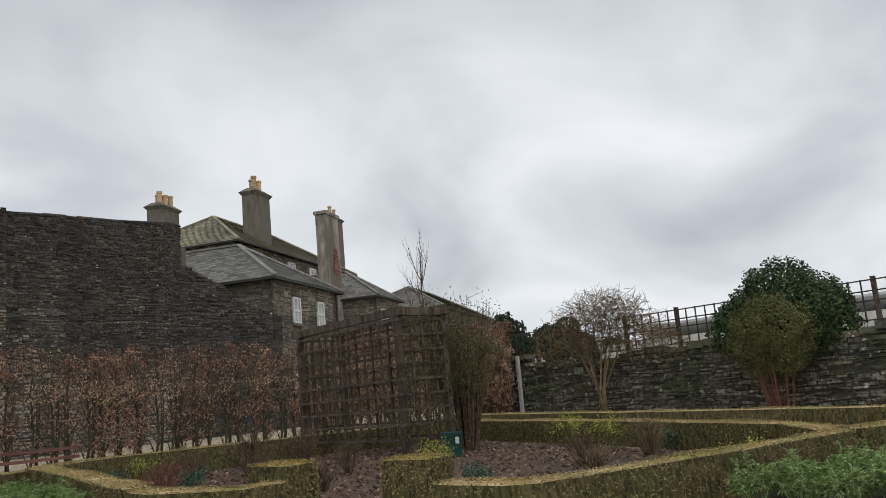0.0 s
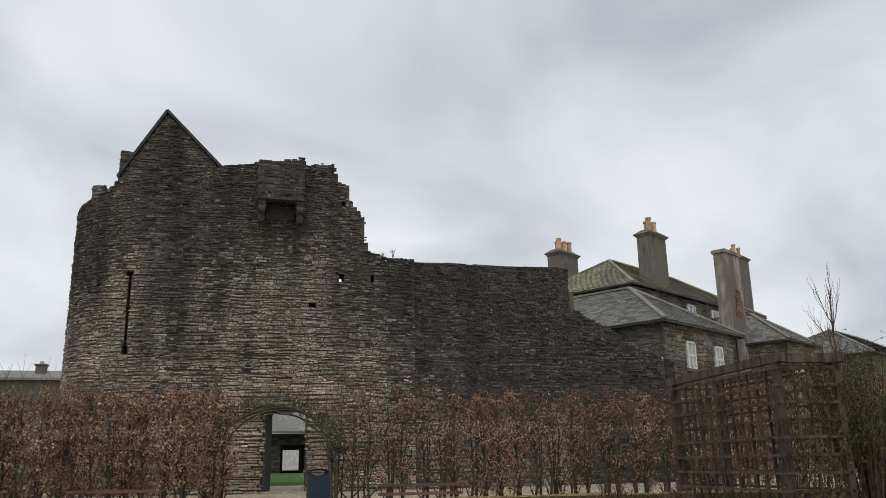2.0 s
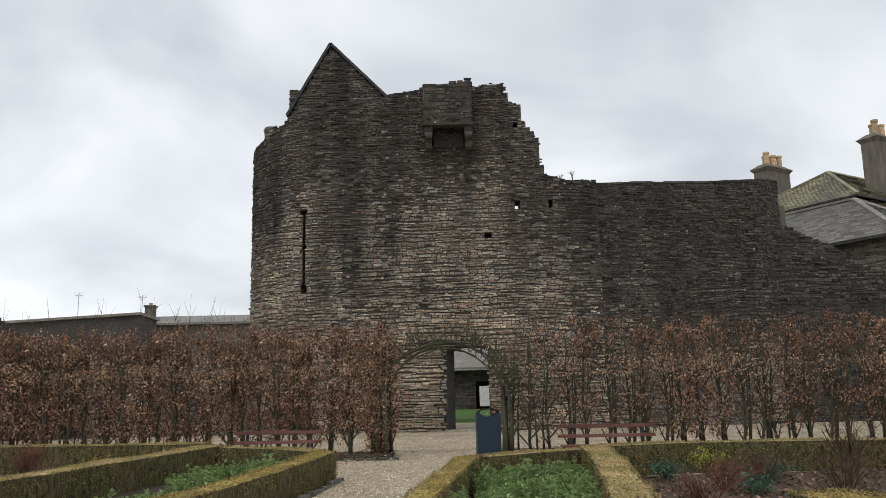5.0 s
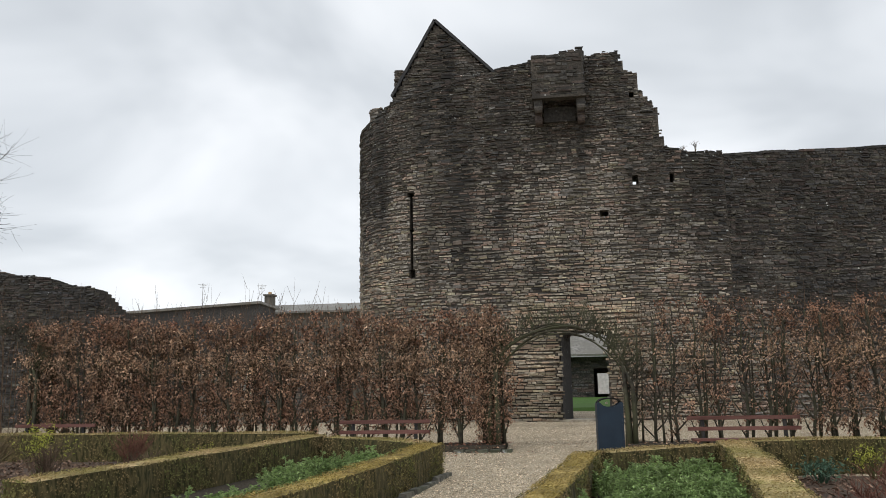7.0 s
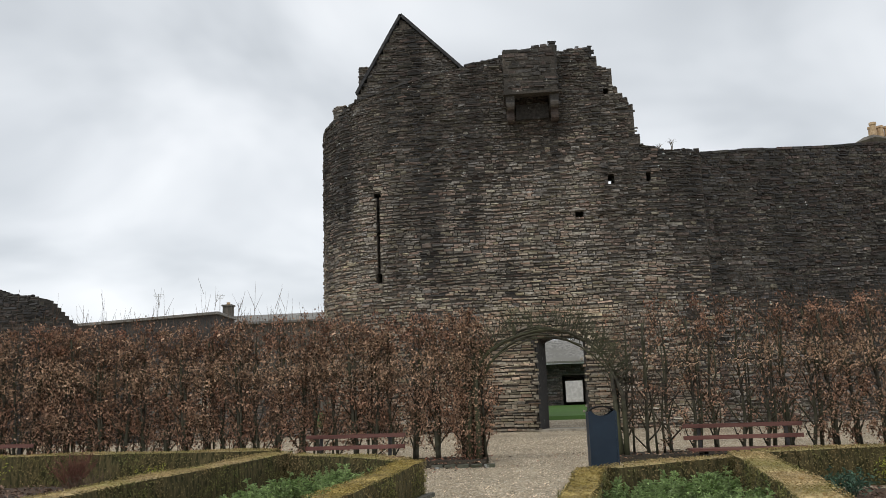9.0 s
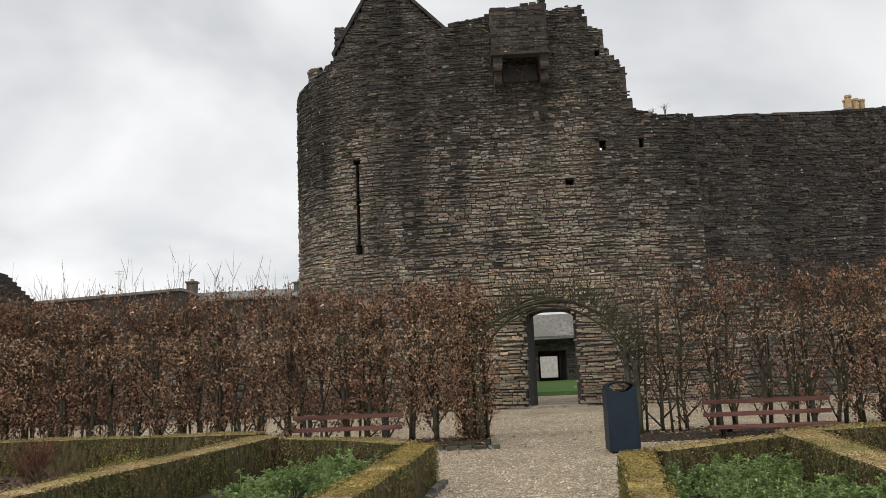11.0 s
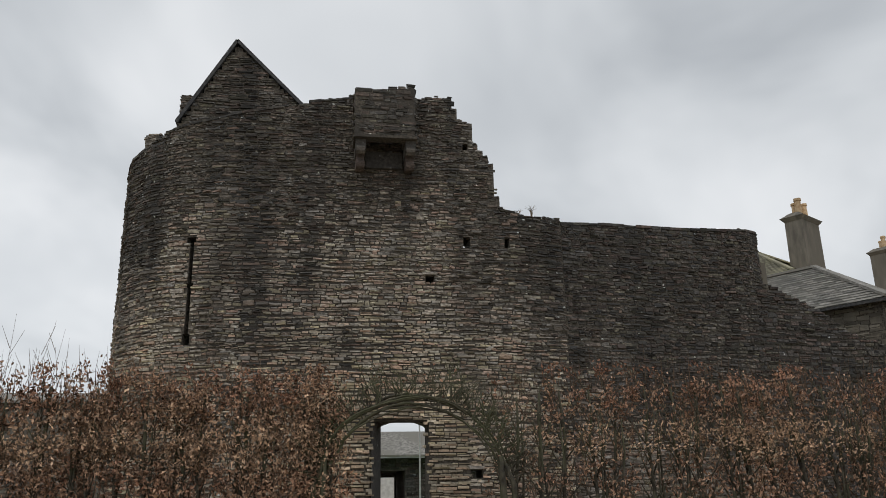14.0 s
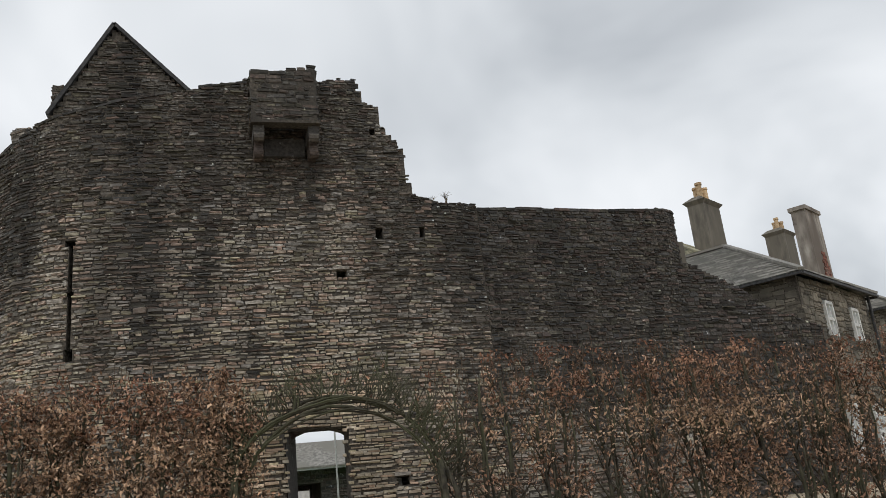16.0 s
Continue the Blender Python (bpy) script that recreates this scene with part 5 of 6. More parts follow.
# tall thin shoots standing above the hedge
for k in range(48):
    x0 = -15.5 + k * 0.2 + rr.uniform(-0.15, 0.15)
    shoot = thing("bare_shoot", "tall thin leafless shoot rising above the hedge", "shrub", (x0, HEDGE_Y + 0.5 + rr.uniform(-0.2, 0.3), gz(2)), group="shoots above the hedge")
    sh = Shape()
    for _ in range(2):
        lean = rr.uniform(-0.3, 0.3)
        hh = 3.0 + 0.85 * rr.random() ** 1.6
        sh.tube([(0, 0, -0.1), (lean * 0.4, 0, 2.2), (lean * 0.75, 0.05, (2.2 + hh) / 2), (lean + rr.uniform(-0.08, 0.08), 0.08, hh)], [0.01, 0.007, 0.004, 0.002], 4)
        for _ in range(3):
            z = rr.uniform(2.5, hh - 0.15)
            sh.tube([(lean * 0.75, 0.05, z), (lean * 0.75 + rr.uniform(-0.18, 0.18), 0.05, z + rr.uniform(0.2, 0.45))], [0.005, 0.002], 3)
    part("stem", sh, TWIG, shoot)
# earth strip and stone edging under the hedge
for x0, x1 in ((-16.5, -1.75), (0.7, 17.4)):
    sh = Shape()
    n = 30
    for i in range(n):
        a, b = x0 + (x1 - x0) * i / n, x0 + (x1 - x0) * (i + 1) / n
        z = gz(2)
        sh.hexa([(a, 1.45, z - 0.05), (b, 1.45, z - 0.05), (b, 2.8, z - 0.05), (a, 2.8, z - 0.05), (a, 1.6, z + 0.1), (b, 1.6, z + 0.1), (b, 2.65, z + 0.1), (a, 2.65, z + 0.1)])
    solid("hedge_bed", sh, SOIL, "raised strip of dark earth under the beech hedge", "planting bed", "structure")
edging = thing("stone_edging", "rough flat edging stones along the hedge end", "edging", kind="structure")
for k in range(5):
    sh = Shape()
    x0 = -2.75 + k * 0.24
    sh.hexa([(x0, 1.28 + rr.uniform(0, .04), gz(1.3) - 0.05), (x0 + 0.22, 1.28 + rr.uniform(0, .04), gz(1.3) - 0.05), (x0 + 0.22, 1.5, gz(1.3) - 0.05), (x0, 1.5, gz(1.3) - 0.05), (x0 + .01, 1.3, gz(1.3) + 0.05), (x0 + 0.2, 1.3, gz(1.3) + 0.06), (x0 + 0.21, 1.5, gz(1.3) + 0.06), (x0 + .01, 1.5, gz(1.3) + 0.05)])
    part("edging_stone", sh, STONE_GARDEN, edging)


for pts in ([(-2.32, -2.35), (-2.69, -6.1), (-3.36, -9.9)], [(-0.48, -4.05), (-0.86, -6.8), (-1.28, -10.2)]):
    line = Plan(pts)
    u = 0.0
    while u < line.length - 0.2:
        w = rr.uniform(0.25, 0.55)
        (p, n0), (q, n1) = line.front(u), line.front(u + w - 0.015)
        z, hh = gz(p.y), rr.uniform(0.03, 0.07)
        o = [rr.uniform(0.045, 0.075) for _ in range(4)]
        sh = Shape()
        sh.hexa([(*(p - n0 * o[0]).xy, z - 0.05), (*(p + n0 * o[1]).xy, z - 0.05), (*(q + n1 * o[2]).xy, z - 0.05), (*(q - n1 * o[3]).xy, z - 0.05), (*(p - n0 * (o[0] - 0.015)).xy, z + hh), (*(p + n0 * (o[1] - 0.015)).xy, z + hh), (*(q + n1 * (o[2] - 0.015)).xy, z + hh + 0.01), (*(q - n1 * (o[3] - 0.015)).xy, z + hh)])
        part("edging_stone", sh, STONE_GARDEN, edging)
        u += w


# ---- benches ----
def bench(x0, x1, y):
    b = thing("garden_bench", "low red-brown slatted garden bench against the beech hedge", "bench", (x0, y, gz(y)), group="benches along the hedge")
    w = x1 - x0
    for z, yy, h in ((0.665, 0.3, 0.07), (0.465, 0.27, 0.07)):
        sh = Shape()
        sh.box(0, yy, z - h, w, yy + 0.035, z)
        part("back_slat", sh, BENCH_WOOD, b)
    for k in range(4):
        sh = Shape()
        yy = -0.2 + k * 0.11
        sh.box(0.04, yy, 0.225, w - 0.04, yy + 0.095, 0.262)
        part("seat_slat", sh, BENCH_WOOD, b)
    for x in (0.28, w - 0.28):
        sh = Shape()
        sh.beam((x, -0.16, 0), (x, -0.16, 0.22), 0.06, 0.06)
        part("front_leg", sh, BENCH_IRON, b)
        sh = Shape()
        sh.hexa([(x - 0.03, 0.2, 0), (x + 0.03, 0.2, 0), (x + 0.03, 0.27, 0), (x - 0.03, 0.27, 0), (x - 0.03, 0.335, 0.64), (x + 0.03, 0.335, 0.64), (x + 0.03, 0.385, 0.64), (x - 0.03, 0.385, 0.64)])
        part("back_leg", sh, BENCH_IRON, b)
        sh = Shape()
        sh.box(x - 0.03, -0.19, 0.18, x + 0.03, 0.25, 0.223)
        part("seat_bearer", sh, BENCH_IRON, b)


bench(1.78, 3.84, 0.95)
bench(-5.05, -3.2, 0.95)
bench(-12.25, -10.4, 1.0)

# ---- navy litter bin ----
lb = thing("litter_bin", "navy painted steel litter bin with a black hoop over its opening", "bin", (0.27, 0.18, gz(0)), 4)
sh = Shape()
sh.hexa([(-0.205, -0.14, 0.03), (0.205, -0.14, 0.03), (0.205, 0.14, 0.03), (-0.205, 0.14, 0.03), (-0.22, -0.15, 0.9), (0.22, -0.15, 0.9), (0.22, 0.15, 0.9), (-0.22, 0.15, 0.9)])
part("body", sh, NAVY, lb)
for yy in (-0.152, 0.122):
    sh = Shape()
    n = 14
    for i in range(n):
        x0, x1 = -0.22 + 0.44 * i / n, -0.22 + 0.44 * (i + 1) / n
        zs = [0.99 - 0.085 * math.sqrt(max(0, 1 - (x / 0.165) ** 2)) for x in (x0, x1)]
        sh.hexa([(x0, yy, 0.88), (x1, yy, 0.88), (x1, yy + 0.03, 0.88), (x0, yy + 0.03, 0.88), (x0, yy, zs[0]), (x1, yy, zs[1]), (x1, yy + 0.03, zs[1]), (x0, yy + 0.03, zs[0])])
    part("scooped_plate", sh, NAVY, lb)
sh = Shape()
n = 16
for i in range(n):
    a0, a1 = math.pi * i / n, math.pi * (i + 1) / n
    f = lambda a, r: (-(0.195 + r) * math.cos(a), 0.975 + (0.07 + r) * math.sin(a))
    (ax, az), (bx, bz), (cx, cz), (dx, dz) = f(a0, 0.0), f(a1, 0.0), f(a1, 0.024), f(a0, 0.024)
    sh.hexa([(ax, -0.15, az), (bx, -0.15, bz), (bx, 0.15, bz), (ax, 0.15, az), (dx, -0.15, dz), (cx, -0.15, cz), (cx, 0.15, cz), (dx, 0.15, dz)])
part("hood_hoop", sh, SHADOWED, lb, "thin black hoop over the opening")
sh = Shape()
sh.box(-0.19, -0.12, 0, 0.19, 0.12, 0.035)
part("plinth", sh, SHADOWED, lb)
for s in (-1, 1):
    sh = Shape()
    sh.box(s * 0.222 - 0.012, -0.155, 0.05, s * 0.222 + 0.012, 0.155, 0.97)
    part("side_rail", sh, NAVY, lb)

# ---- square trellis arbour with climbers ----
trellis = thing("trellis_arbour", "tall square timber trellis overgrown with climbing stems", "trellis", (7.5, -6.2, gz(-6.2)))
TH = 2.9


def tp(face, a, z, o=0.0):
    """Places on the two seen faces and the two behind them."""
    e1 = Vector((0.35, 4.15, 0))
    e2 = Vector((1.1, -0.1, 0))
    if face == 0:
        p = e1 * a - Vector((1, 0, 0)) * o
    elif face == 1:
        p = e2 * a - Vector((0, 1, 0)) * o
    elif face == 2:
        p = e1 + e2 * a
    else:
        p = e2 + e1 * a
    return (p.x, p.y, z)


for f, a in ((0, 0), (0, 1), (1, 1), (2, 1)):
    sh = Shape()
    sh.beam(tp(f, a, -0.1), tp(f, a, TH - 0.05), 0.13, 0.13)
    part("post", sh, TRELLIS_WOOD, trellis)
for f in range(4):
    n = {0: 13, 1: 4, 2: 4, 3: 2}[f]
    for k in range(1, n):
        sh = Shape()
        sh.beam(tp(f, k / n, 0.35, 0.03), tp(f, k / n, TH - 0.12, 0.03), 0.045, 0.03)
        part("lath", sh, TRELLIS_WOOD, trellis)
    for k in range(9):
        z = 0.4 + k * (TH - 0.55) / 8
        sh = Shape()
        sh.beam(tp(f, -0.03, z, 0.06), tp(f, 1.03, z, 0.06), 0.03, 0.05)
        part("rail", sh, TRELLIS_WOOD, trellis)
    sh = Shape()
    sh.beam(tp(f, -0.05, TH + 0.02), tp(f, 1.07, TH + 0.02), 0.12, 0.16)
    part("top_beam", sh, TRELLIS_WOOD, trellis)
tw, lv = Shape(), Shape()
for _ in range(420):
    f = rr.choice((0, 1, 1, 1, 2, 2, 3))
    a = rr.random()
    z = rr.uniform(0, 2.6)
    p = Vector(tp(f, a, z)) + Vector((rr.gauss(0, 0.08), rr.gauss(0, 0.08), 0))
    q = p + Vector((rr.gauss(0, 0.15), rr.gauss(0, 0.15), rr.uniform(0.2, 0.7)))
    tw.tube([p, p.lerp(q, 0.5) + Vector((rr.gauss(0, 0.05), rr.gauss(0, 0.05), 0)), q], [0.008, 0.006, 0.003], 3)
    for _ in range(7 if f == 1 else 2):
        lv.leaf(p.lerp(q, rr.random()) + Vector((rr.gauss(0, 0.12), rr.gauss(0, 0.12), rr.gauss(0, 0.1))), rr.uniform(0.04, 0.075), rr)
tagged(part("climbing_growth", tw, TWIG, trellis), kind="stuff")
tagged(part("climber_leaves", lv, OLIVE_LEAF, trellis, "sparse olive-green leaves"), kind="stuff")

climb = thing("climbing_shrub", "tall olive-brown shrub growing through the trellis", "shrub", (9.25, -6.0, gz(-6.0)))
st, lv = Shape(), Shape()
for k in range(110):
    a, f = rr.uniform(0, 6.28), rr.uniform(0.2, 1)
    e = Vector((math.cos(a) * 0.75 * f, math.sin(a) * 0.9 * f, rr.uniform(1.6, 3.25)))
    m1 = Vector((e.x * 0.6, e.y * 0.6, e.z * 0.5))
    st.tube([(e.x * 0.3, e.y * 0.3, -0.05), m1, e], [0.016, 0.011, 0.004], 4)
    for _ in range(9):
        p = m1.lerp(e, rr.random())
        q = p + Vector((rr.gauss(0, 0.16), rr.gauss(0, 0.16), rr.uniform(0, 0.3)))
        st.tube([p, q], [0.006, 0.002], 3)
        for _ in range(8):
            lv.leaf(q + Vector((rr.gauss(0, 0.08), rr.gauss(0, 0.08), rr.gauss(0, 0.08))), rr.uniform(0.03, 0.06), rr)
tagged(part("stem_cluster", st, TWIG, climb), kind="stuff")
tagged(part("leaves", lv, OLIVE_LEAF, climb), kind="stuff")

# tall thin sapling behind
sap = thing("bare_sapling", "slender leafless sapling with upright twigs", "tree", (20.0, 7.55, 0.1))
sh = Shape()
sh.tube([(0, 0, -0.2), (0.05, 0.05, 3), (0.1, 0, 5.2), (0.16, 0, 7.3)], [0.06, 0.045, 0.025, 0.006], 6)
for k in range(9):
    branch(sh, (0.02 * k, 0, 3.6 + 0.33 * k), (math.cos(k * 2.1) * 0.5, math.sin(k * 2.1) * 0.5, 1), 1.3, 0.022, 1, rr, 0.3, 0.6)
tagged(part("branch_crown", sh, TWIG, sap), kind="stuff")

# green lidded box by the trellis
gbx = thing("green_box", "small dark green plastic box standing in the bed", "box", (7.98, -6.98, gz(-7)), -40)
sh = Shape()
sh.hexa([(-0.16, -0.13, 0), (0.16, -0.13, 0), (0.16, 0.13, 0), (-0.16, 0.13, 0), (-0.19, -0.15, 0.46), (0.19, -0.15, 0.46), (0.19, 0.15, 0.46), (-0.19, 0.15, 0.46)])
part("body", sh, GREEN_PLASTIC, gbx)
sh = Shape()
sh.box(-0.21, -0.17, 0.46, 0.21, 0.17, 0.51)
part("lid", sh, GREEN_PLASTIC, gbx)
sh = Shape()
sh.box(0.06, -0.16, 0.3, 0.13, -0.145, 0.42)
part("label", sh, WHITE_PAINT, gbx, "small white sticker")


# ---- plants of the beds ----
def leafy_plant(x, y, rr, r, h, mat, n, size, label, category="plant", stems=10, stem_mat=None, name="leafy_plant", group="", droop=False):
    t = thing(name, label, category, (x, y, gz(y) + 0.02), group=group)
    st, lv = Shape(), Shape()
    for k in range(stems):
        a, f = rr.uniform(0, 6.28), rr.uniform(0.15, 1)
        e = Vector((math.cos(a) * r * f, math.sin(a) * r * f, h * rr.uniform(0.65, 1.05) * (1.1 - 0.35 * f)))
        mid = Vector((e.x * 0.45, e.y * 0.45, e.z * 0.6))
        st.tube([(e.x * 0.15, e.y * 0.15, -0.04), mid, e], [0.008, 0.006, 0.003], 3)
        for i in range(int(n / stems)):
            g = rr.random() ** 0.6
            p = mid.lerp(e, g) + Vector((rr.gauss(0, size), rr.gauss(0, size), rr.gauss(0, size * 0.7)))
            lv.leaf(p, size * rr.uniform(0.6, 1.25), rr, tilt=(math.cos(a) * 0.4, math.sin(a) * 0.4, 0.8), slim=0.38)
    tagged(part("stem_cluster", st, stem_mat or TWIG, t), kind="stuff")
    tagged(part("leaves", lv, mat, t), kind="stuff")
    return t


def twig_shrub(x, y, rr, r, h, mat, n, label, name="bare_shrub", tipmat=None, z=None, category="shrub"):
    t = thing(name, label, category, (x, y, gz(y) if z is None else z))
    sh, lv = Shape(), Shape()
    for k in range(n):
        a, f = rr.uniform(0, 6.28), rr.uniform(0.1, 1)
        e = Vector((math.cos(a) * r * f, math.sin(a) * r * f, h * rr.uniform(0.6, 1.05)))
        m1 = Vector((e.x * 0.35, e.y * 0.35, e.z * 0.5)) + Vector((rr.gauss(0, 0.04), rr.gauss(0, 0.04), 0))
        sh.tube([(e.x * 0.1, e.y * 0.1, -0.05), m1, e], [0.009, 0.006, 0.003], 3)
        for _ in range(3):
            p = m1.lerp(e, rr.uniform(0.1, 1))
            q = p + Vector((rr.gauss(0, 0.12), rr.gauss(0, 0.12), rr.uniform(0.05, 0.22))) * (h / 0.8) ** 0.5
            sh.tube([p, q], [0.004, 0.002], 3)
            if tipmat:
                for _ in range(4):
                    lv.leaf(q + Vector((rr.gauss(0, 0.03), rr.gauss(0, 0.03), rr.gauss(0, 0.03))), 0.05, rr)
    tagged(part("stem_cluster", sh, mat, t), kind="stuff")
    if tipmat:
        tagged(part("leaf_tips", lv, tipmat, t), kind="stuff")
    return t


def in_poly(x, y, poly):
    c = False
    for (x0, y0), (x1, y1) in zip(poly, poly[1:] + poly[:1]):
        if (y0 > y) != (y1 > y) and x < (x1 - x0) * (y - y0) / (y1 - y0) + x0:
            c = not c
    return c


def rosette_plant(rr, r, h):
    """A bushy clump of upright shoots, each ending in a whorl of narrow leaves."""
    t = thing("bedding_plant", "bushy grey-green bedding plant with narrow leaves in dark soil", "plant", group="green bedding plants")
    st, lv = Shape(), Shape()
    for k in range(15):
        a, f = rr.uniform(0, 6.28), rr.random() ** 0.6
        tip = Vector((math.cos(a) * r * f, math.sin(a) * r * f, h * rr.uniform(0.6, 1.1) * (1.1 - 0.4 * f)))
        st.tube([(tip.x * 0.2, tip.y * 0.2, -0.04), (tip.x * 0.6, tip.y * 0.6, tip.z * 0.5), tip], [0.008, 0.006, 0.004], 3)
        for j in range(46):
            b, drop = rr.uniform(0, 6.28), rr.random()
            out = Vector((math.cos(b), math.sin(b), 0.75 - 1.2 * drop)).normalized()
            base = Vector((tip.x * (1 - 0.4 * drop), tip.y * (1 - 0.4 * drop), tip.z * (1 - 0.5 * drop)))
            end = base + out * rr.uniform(0.035, 0.075)
            side = out.cross(Vector((0, 0, 1))).normalized() * rr.uniform(0.006, 0.011)
            mid = base.lerp(end, 0.55) + Vector((0, 0, 0.008))
            n = len(lv.v)
            lv.v += [tuple(base), tuple(mid + side), tuple(end - Vector((0, 0, 0.012))), tuple(mid - side)]
            lv.f += [(n, n + 1, n + 2), (n, n + 2, n + 3)]
            lv.m += [0, 0]
    tagged(part("stem_cluster", st, PLANT_LEAF, t), kind="stuff")
    tagged(part("leaves", lv, PLANT_LEAF, t), kind="stuff")
    return t


protos = [rosette_plant(random.Random(200 + k), 0.27, 0.33 + 0.05 * k) for k in range(4)]
spots = []
for poly, step in (([(0.0, -4.2), (1.55, -3.2), (1.0, -8.8), (-0.75, -9.6)], 0.36), ([(-2.85, -2.6), (-3.9, -1.6), (-4.35, -4.6), (-3.8, -8.6)], 0.36), ([(4.6, -14.55), (7.9, -14.85), (9.2, -16.7), (5.4, -17.1)], 0.4)):
    xs, ys = [p[0] for p in poly], [p[1] for p in poly]
    y = min(ys)
    while y < max(ys):
        x = min(xs)
        while x < max(xs):
            px, py = x + rr.uniform(-0.12, 0.12), y + rr.uniform(-0.12, 0.12)
            if in_poly(px, py, poly) and rr.random() < 0.9:
                spots.append((px, py))
            x += step
        y += step
for k, (px, py) in enumerate(spots):
    m = pose(px, py, gz(py) + 0.02, 0, 0, rr.uniform(0, 360))
    s = rr.uniform(0.75, 1.15)
    if k < 4:
        protos[k].matrix_world = m
        protos[k].scale = (s, s, s)
    else:
        c = copy_thing(protos[k % 4], m)
        c.scale = (s, s, s)

LIME = "lime-yellow flowering spurge in the mulch bed"
for x, y, r, h, n in ((3.55, -3.2, 0.3, 0.5, 260), (6.3, -8.5, 0.45, 0.55, 300), (9.6, -8.6, 0.6, 0.75, 420), (9.4, -9.7, 0.4, 0.7, 300), (8.1, -13.0, 0.4, 0.4, 200), (-8.8, -2.9, 0.6, 0.85, 460), (-9.9, -3.0, 0.5, 0.7, 380), (-7.0, -0.9, 0.4, 0.35, 180), (5.0, -9.3, 0.3, 0.4, 120), (4.4, -10.2, 0.3, 0.4, 140)):
    leafy_plant(x, y, rr, r, h, LIME_LEAF, n, 0.05, LIME, "plant", 16, OLIVE_LEAF, name="spurge")
for x, y, r, h in ((2.75, -3.6, 0.28, 0.32), (4.4, -3.5, 0.4, 0.25), (3.4, -5.4, 0.35, 0.25), (4.8, -10.9, 0.3, 0.3), (9.9, -10.6, 0.25, 0.35)):
    leafy_plant(x, y, rr, r, h, BLUE_LEAF, 300, 0.07, "low clump of blue-green strappy leaves", "plant", 20, BLUE_LEAF, name="leaf_clump")
for x, y, r, h, n, mat in ((5.6, -3.6, 0.5, 0.8, 50, TWIG), (3.2, -5.0, 0.6, 0.45, 50, RED_TWIG), (2.4, -6.6, 0.5, 0.4, 40, RED_TWIG), (4.6, -5.4, 0.6, 0.5, 50, TWIG), (6.2, -4.4, 0.5, 0.6, 45, TWIG), (-8.0, -1.5, 0.45, 0.6, 70, RED_TWIG), (-10.8, -2.4, 0.4, 1.0, 55, TWIG), (-9.4, -3.4, 0.6, 0.8, 70, TAN_TWIG), (-8.2, -3.6, 0.5, 0.6, 50, TWIG), (-7.2, -2.6, 0.4, 0.4, 40, TWIG), (4.0, -4.2, 0.5, 0.5, 45, TWIG), (7.0, -3.4, 0.4, 0.7, 45, TWIG), (8.9, -10.8, 0.6, 0.7, 60, TAN_TWIG), (7.4, -10.6, 0.5, 0.5, 45, TWIG), (6.4, -11.6, 0.5, 0.45, 45, TAN_TWIG), (10.0, -12.0, 0.5, 0.6, 45, TAN_TWIG), (3.6, -7.6, 0.5, 0.4, 40, TWIG), (5.4, -7.2, 0.4, 0.6, 40, TWIG), (3.9, -8.7, 0.4, 0.4, 40, TWIG)):
    twig_shrub(x, y, rr, r, h, mat, n, "small leafless shrub of thin brown twigs in mulch")
# loose bark on the mulch
sh = Shape()
BED = [(2.1, -3.0), (7.5, -2.8), (11.3, -3.6), (9.0, -12.8), (7.9, -13.9), (3.2, -13.3), (3.4, -11.4), (2.6, -9.9), (1.6, -9.2)]
k = 0
while k < 5200:
    x, y = rr.uniform(1.6, 11.5), rr.uniform(-13.5, -2.7)
    if in_poly(x, y, BED):
        sh.leaf((x, y, gz(y) + 0.055 + rr.uniform(0, 0.02)), rr.uniform(0.05, 0.13), rr, tilt=(0, 0, 1.2), slim=0.45)
        k += 1
BED2 = [(-5.4, -0.6), (-12.8, -0.3), (-13.5, -7), (-6.6, -6)]
while k < 8200:
    x, y = rr.uniform(-13.5, -5.3), rr.uniform(-7, -0.3)
    if in_poly(x, y, BED2):
        sh.leaf((x, y, gz(y) + 0.055 + rr.uniform(0, 0.02)), rr.uniform(0.05, 0.13), rr, tilt=(0, 0, 1.2), slim=0.45)
        k += 1
solid("bark_chips", sh, CHIP, "loose reddish-brown bark chips strewn on the bed", "mulch", "stuff")

# loose pebbles on the path, fallen leaves under the hedge
sh = Shape()
for _ in range(26000):
    y = rr.uniform(-9.5, 9.0)
    x = rr.uniform(-2.9, 0.1) if y < -3 else rr.uniform(-3.4, 2.0)
    if 1.4 < y < 2.9 and not -1.7 < x < 0.6:
        continue
    r = rr.uniform(0.008, 0.021)
    z = gz(y)
    k = len(sh.v)
    a = rr.uniform(0, 3)
    c, s = math.cos(a) * r, math.sin(a) * r
    sh.v += [(x + c, y + s, z), (x - s * 0.7, y + c * 0.7, z), (x - c, y - s, z), (x + s * 0.7, y - c * 0.7, z), (x + c * 0.2, y, z + r * 0.8)]
    sh.f += [(k, k + 1, k + 4), (k + 1, k + 2, k + 4), (k + 2, k + 3, k + 4), (k + 3, k, k + 4)]
    sh.m += [0] * 4
solid("pebbles", sh, PEBBLE, "loose pale pebbles scattered on the gravel path", "gravel", "stuff")
sh = Shape()
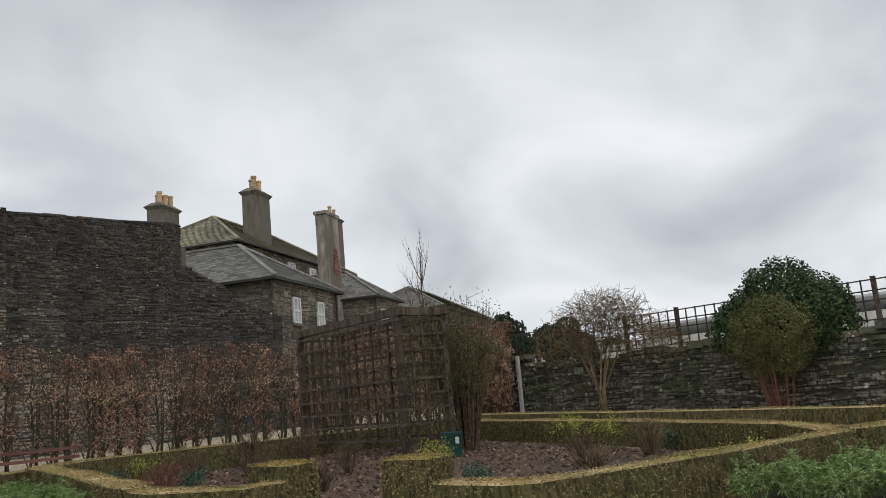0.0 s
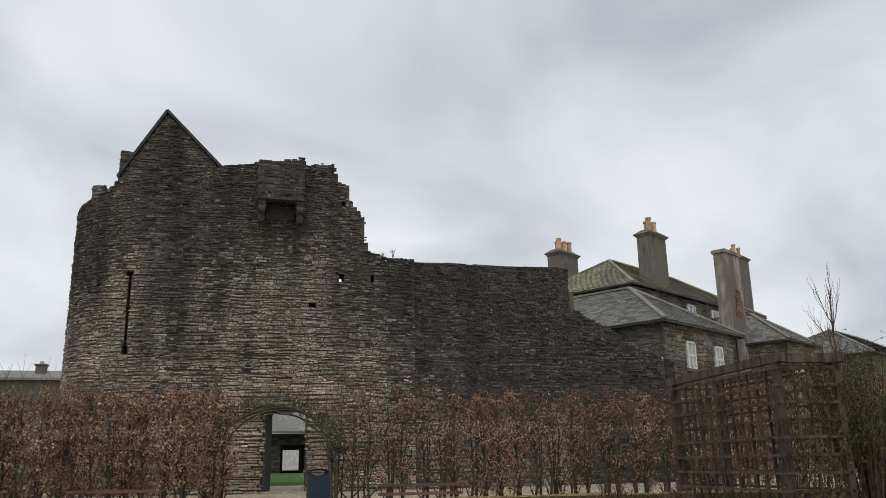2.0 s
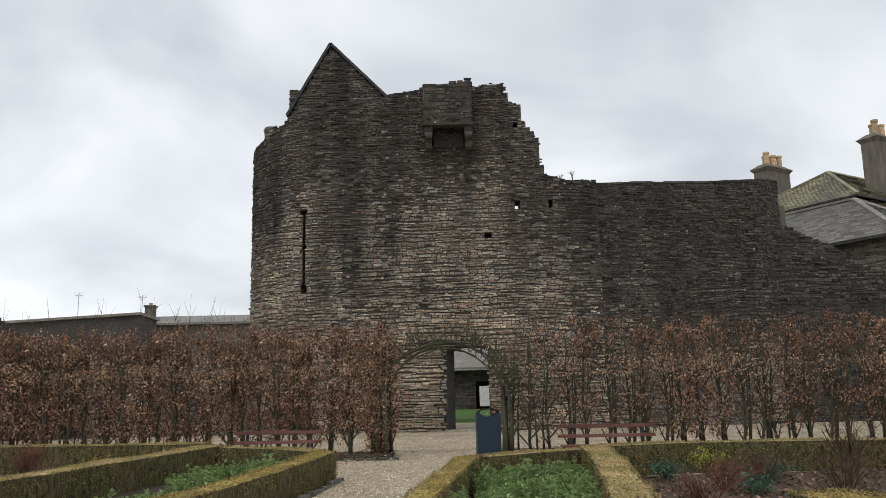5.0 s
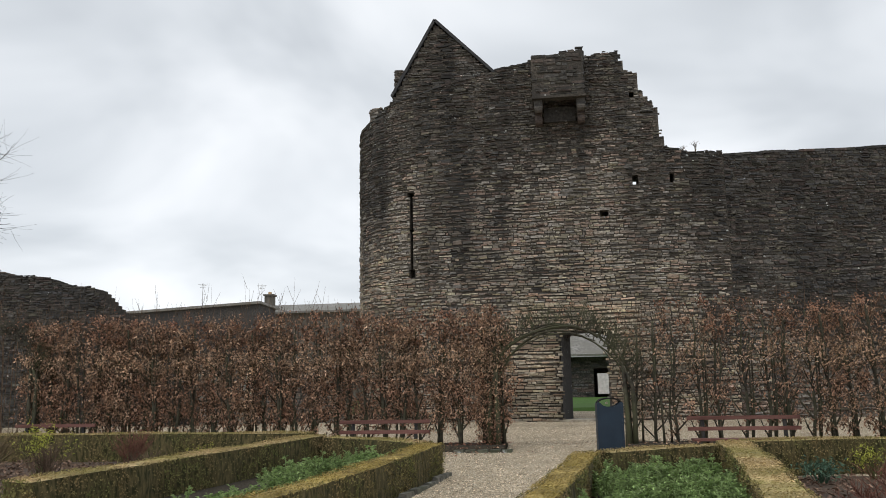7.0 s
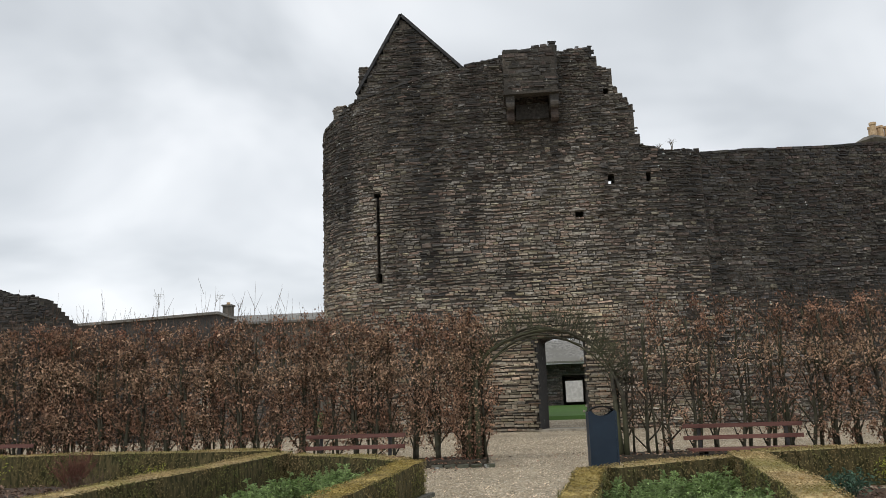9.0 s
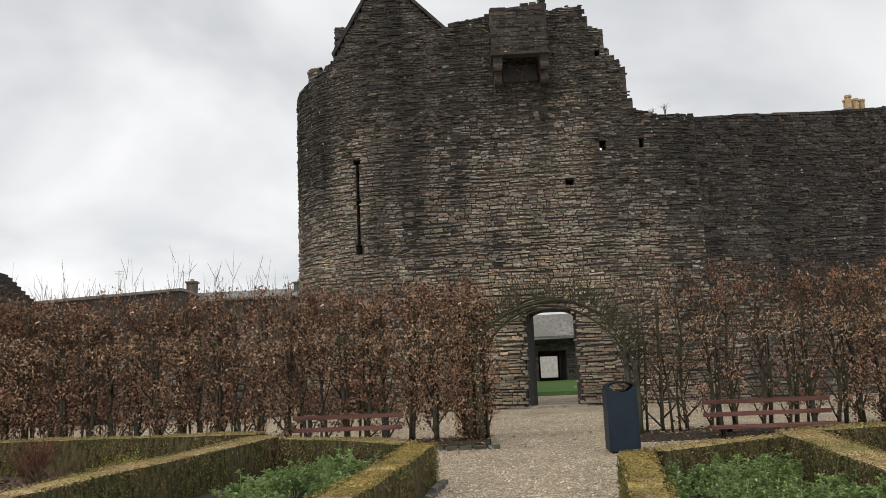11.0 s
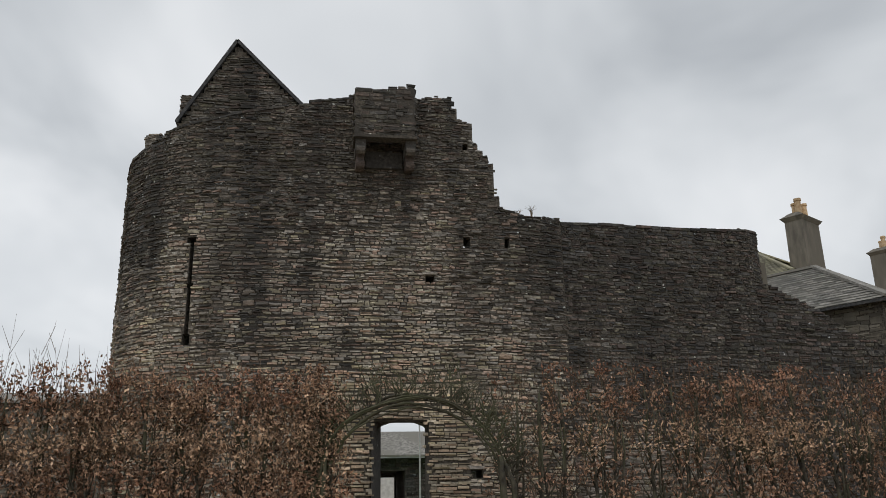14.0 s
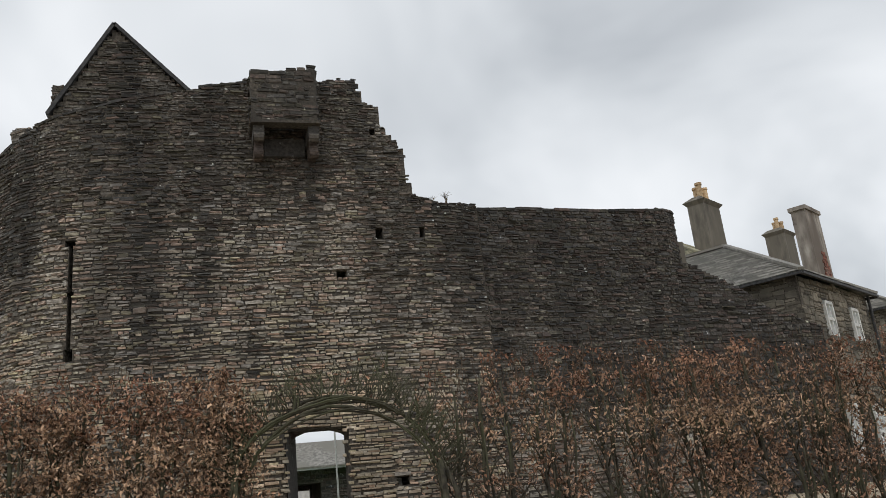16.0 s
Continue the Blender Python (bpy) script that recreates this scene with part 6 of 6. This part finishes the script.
for _ in range(5000):
    x, y = rr.uniform(-16, 17), rr.gauss(2.0, 0.55)
    if -1.7 < x < 0.6 and rr.random() < 0.9:
        continue
    h = 0.105 if 1.6 < y < 2.65 else 0.012
    if 1.4 < y <= 1.6 or 2.65 <= y < 2.85:
        h = 0.07
    sh.leaf((x, y, gz(y) + h + rr.uniform(0, 0.015)), rr.uniform(0.04, 0.08), rr, tilt=(0, 0, 1.3))
solid("leaf_litter", sh, BEECH_LEAF, "fallen brown beech leaves under the hedge", "leaf litter", "stuff")

# ---- growth on and before the garden wall ----
ivy = thing("ivy_mound", "large rounded dark green ivy mound on the garden wall", "ivy", (17.9, -9.1, 0))
sh = Shape()
for c, r, n in (((0, 0, 2.4), (1.1, 1.8, 1.6), 16000), ((0, 1.15, 2.1), (0.9, 1.1, 1.0), 6000), ((0, -1.0, 2.2), (0.9, 1.05, 1.15), 6000)):
    crown_blob(sh, c, r, n, 0.085, rr)
tagged(part("leaves", sh, IVY_LEAF, ivy), kind="stuff")
sh = Shape()
for k in range(9):
    a = rr.uniform(-1, 1)
    sh.tube([(-0.1, a * 0.5, 1.5), (0, a, 2.3), (rr.uniform(-0.2, 0.2), a * 1.1, 3.1)], [0.05, 0.035, 0.015], 5)
tagged(part("stem_cluster", sh, TWIG, ivy), kind="stuff")
olive = thing("olive_bush", "upright olive-green bush with a bare reddish stem base", "shrub", (16.6, -9.3, gz(-9.3)))
sh, st = Shape(), Shape()
crown_blob(sh, (0, 0, 2.0), (0.9, 1.3, 1.25), 14000, 0.05, rr)
crown_blob(sh, (0, 0.1, 1.7), (0.6, 0.85, 0.6), 3500, 0.055, rr)
for k in range(40):
    a = rr.uniform(0, 6.28)
    st.tube([(0.15 * math.cos(a), 0.25 * math.sin(a), -0.1), (0.3 * math.cos(a), 0.4 * math.sin(a), 0.9), (0.5 * math.cos(a), 0.8 * math.sin(a), 2.2)], [0.016, 0.012, 0.006], 4)
tagged(part("leaves", sh, OLIVE_LEAF, olive), kind="stuff")
tagged(part("stem_cluster", st, RED_TWIG, olive), kind="stuff")
tan = thing("climbing_shrub", "tangled tan-brown leafless climbing shrub on the wall", "shrub", (17.1, -3.7, gz(-3.7)))
st = Shape()
for k in range(9):
    a = rr.uniform(-1, 1)
    st.tube([(0, a * 0.25, -0.1), (0.05 * a, a * 0.2 + rr.gauss(0, 0.06), 0.8), (0.1, a * 0.8, 1.7), (0.2, a * 1.3, 2.4)], [0.045, 0.035, 0.025, 0.012], 6)
tagged(part("stem_cluster", st, TAN_TWIG, tan, smooth=True), kind="stuff")
tw = Shape()
for _ in range(3600):
    y = rr.gauss(-0.2, 1.15)
    y = max(-2.6, min(2.2, y))
    z = 2.1 - 0.5 * rr.random() ** 2 + rr.random() ** 0.9 * (1.75 - 0.24 * y * y) + rr.gauss(0, 0.1)
    p = Vector((rr.gauss(0.2, 0.3), y, z))
    d = Vector((rr.gauss(0, 0.6), y * 0.35 + rr.gauss(0, 0.7), rr.gauss(0.1, 0.6))).normalized()
    q = p + d * rr.uniform(0.15, 0.45)
    tw.tube([p, p.lerp(q, 0.5) + Vector((0, rr.gauss(0, 0.03), rr.gauss(0, 0.03))), q], [0.008, 0.006, 0.003], 3)
tagged(part("twig_mass", tw, TAN_TWIG, tan), kind="stuff")

# weeds on the ruined wall top
for x, h in ((4.15, 0.35), (3.7, 0.2)):
    t = twig_shrub(x, 12.1, rr, 0.12, h, TAN_TWIG, 9, "dry weed growing from the broken wall top", name="dry_weed", z=8.95, category="weed")

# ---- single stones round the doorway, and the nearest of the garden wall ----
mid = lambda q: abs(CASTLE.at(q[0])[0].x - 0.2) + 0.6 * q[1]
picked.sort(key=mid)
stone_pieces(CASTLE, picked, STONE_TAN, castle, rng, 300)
rest = Shape()
for u, z, w, h, d in picked[300:]:
    p, n = CASTLE.front(u)
    t = Vector((-n.y, n.x, 0)) * w / 2
    q = [p - t + n * 0, p + t, p + t, p - t]
    a, b = z - h / 2, z + h / 2
    f = [rng.uniform(-0.012, 0.012) for _ in range(4)]
    back = [p - t - n * 0.02, p + t - n * 0.02]
    fr = [p - t * 0.96 + n * (d + f[0]), p + t * 0.96 + n * (d + f[1])]
    rest.hexa([(*fr[0].xy, a + 0.007), (*fr[1].xy, a + 0.007 + f[2] * 0.5), (*back[1].xy, a), (*back[0].xy, a), (*fr[0].xy, b - 0.007 + f[3] * 0.5), (*fr[1].xy, b - 0.007), (*back[1].xy, b), (*back[0].xy, b)])
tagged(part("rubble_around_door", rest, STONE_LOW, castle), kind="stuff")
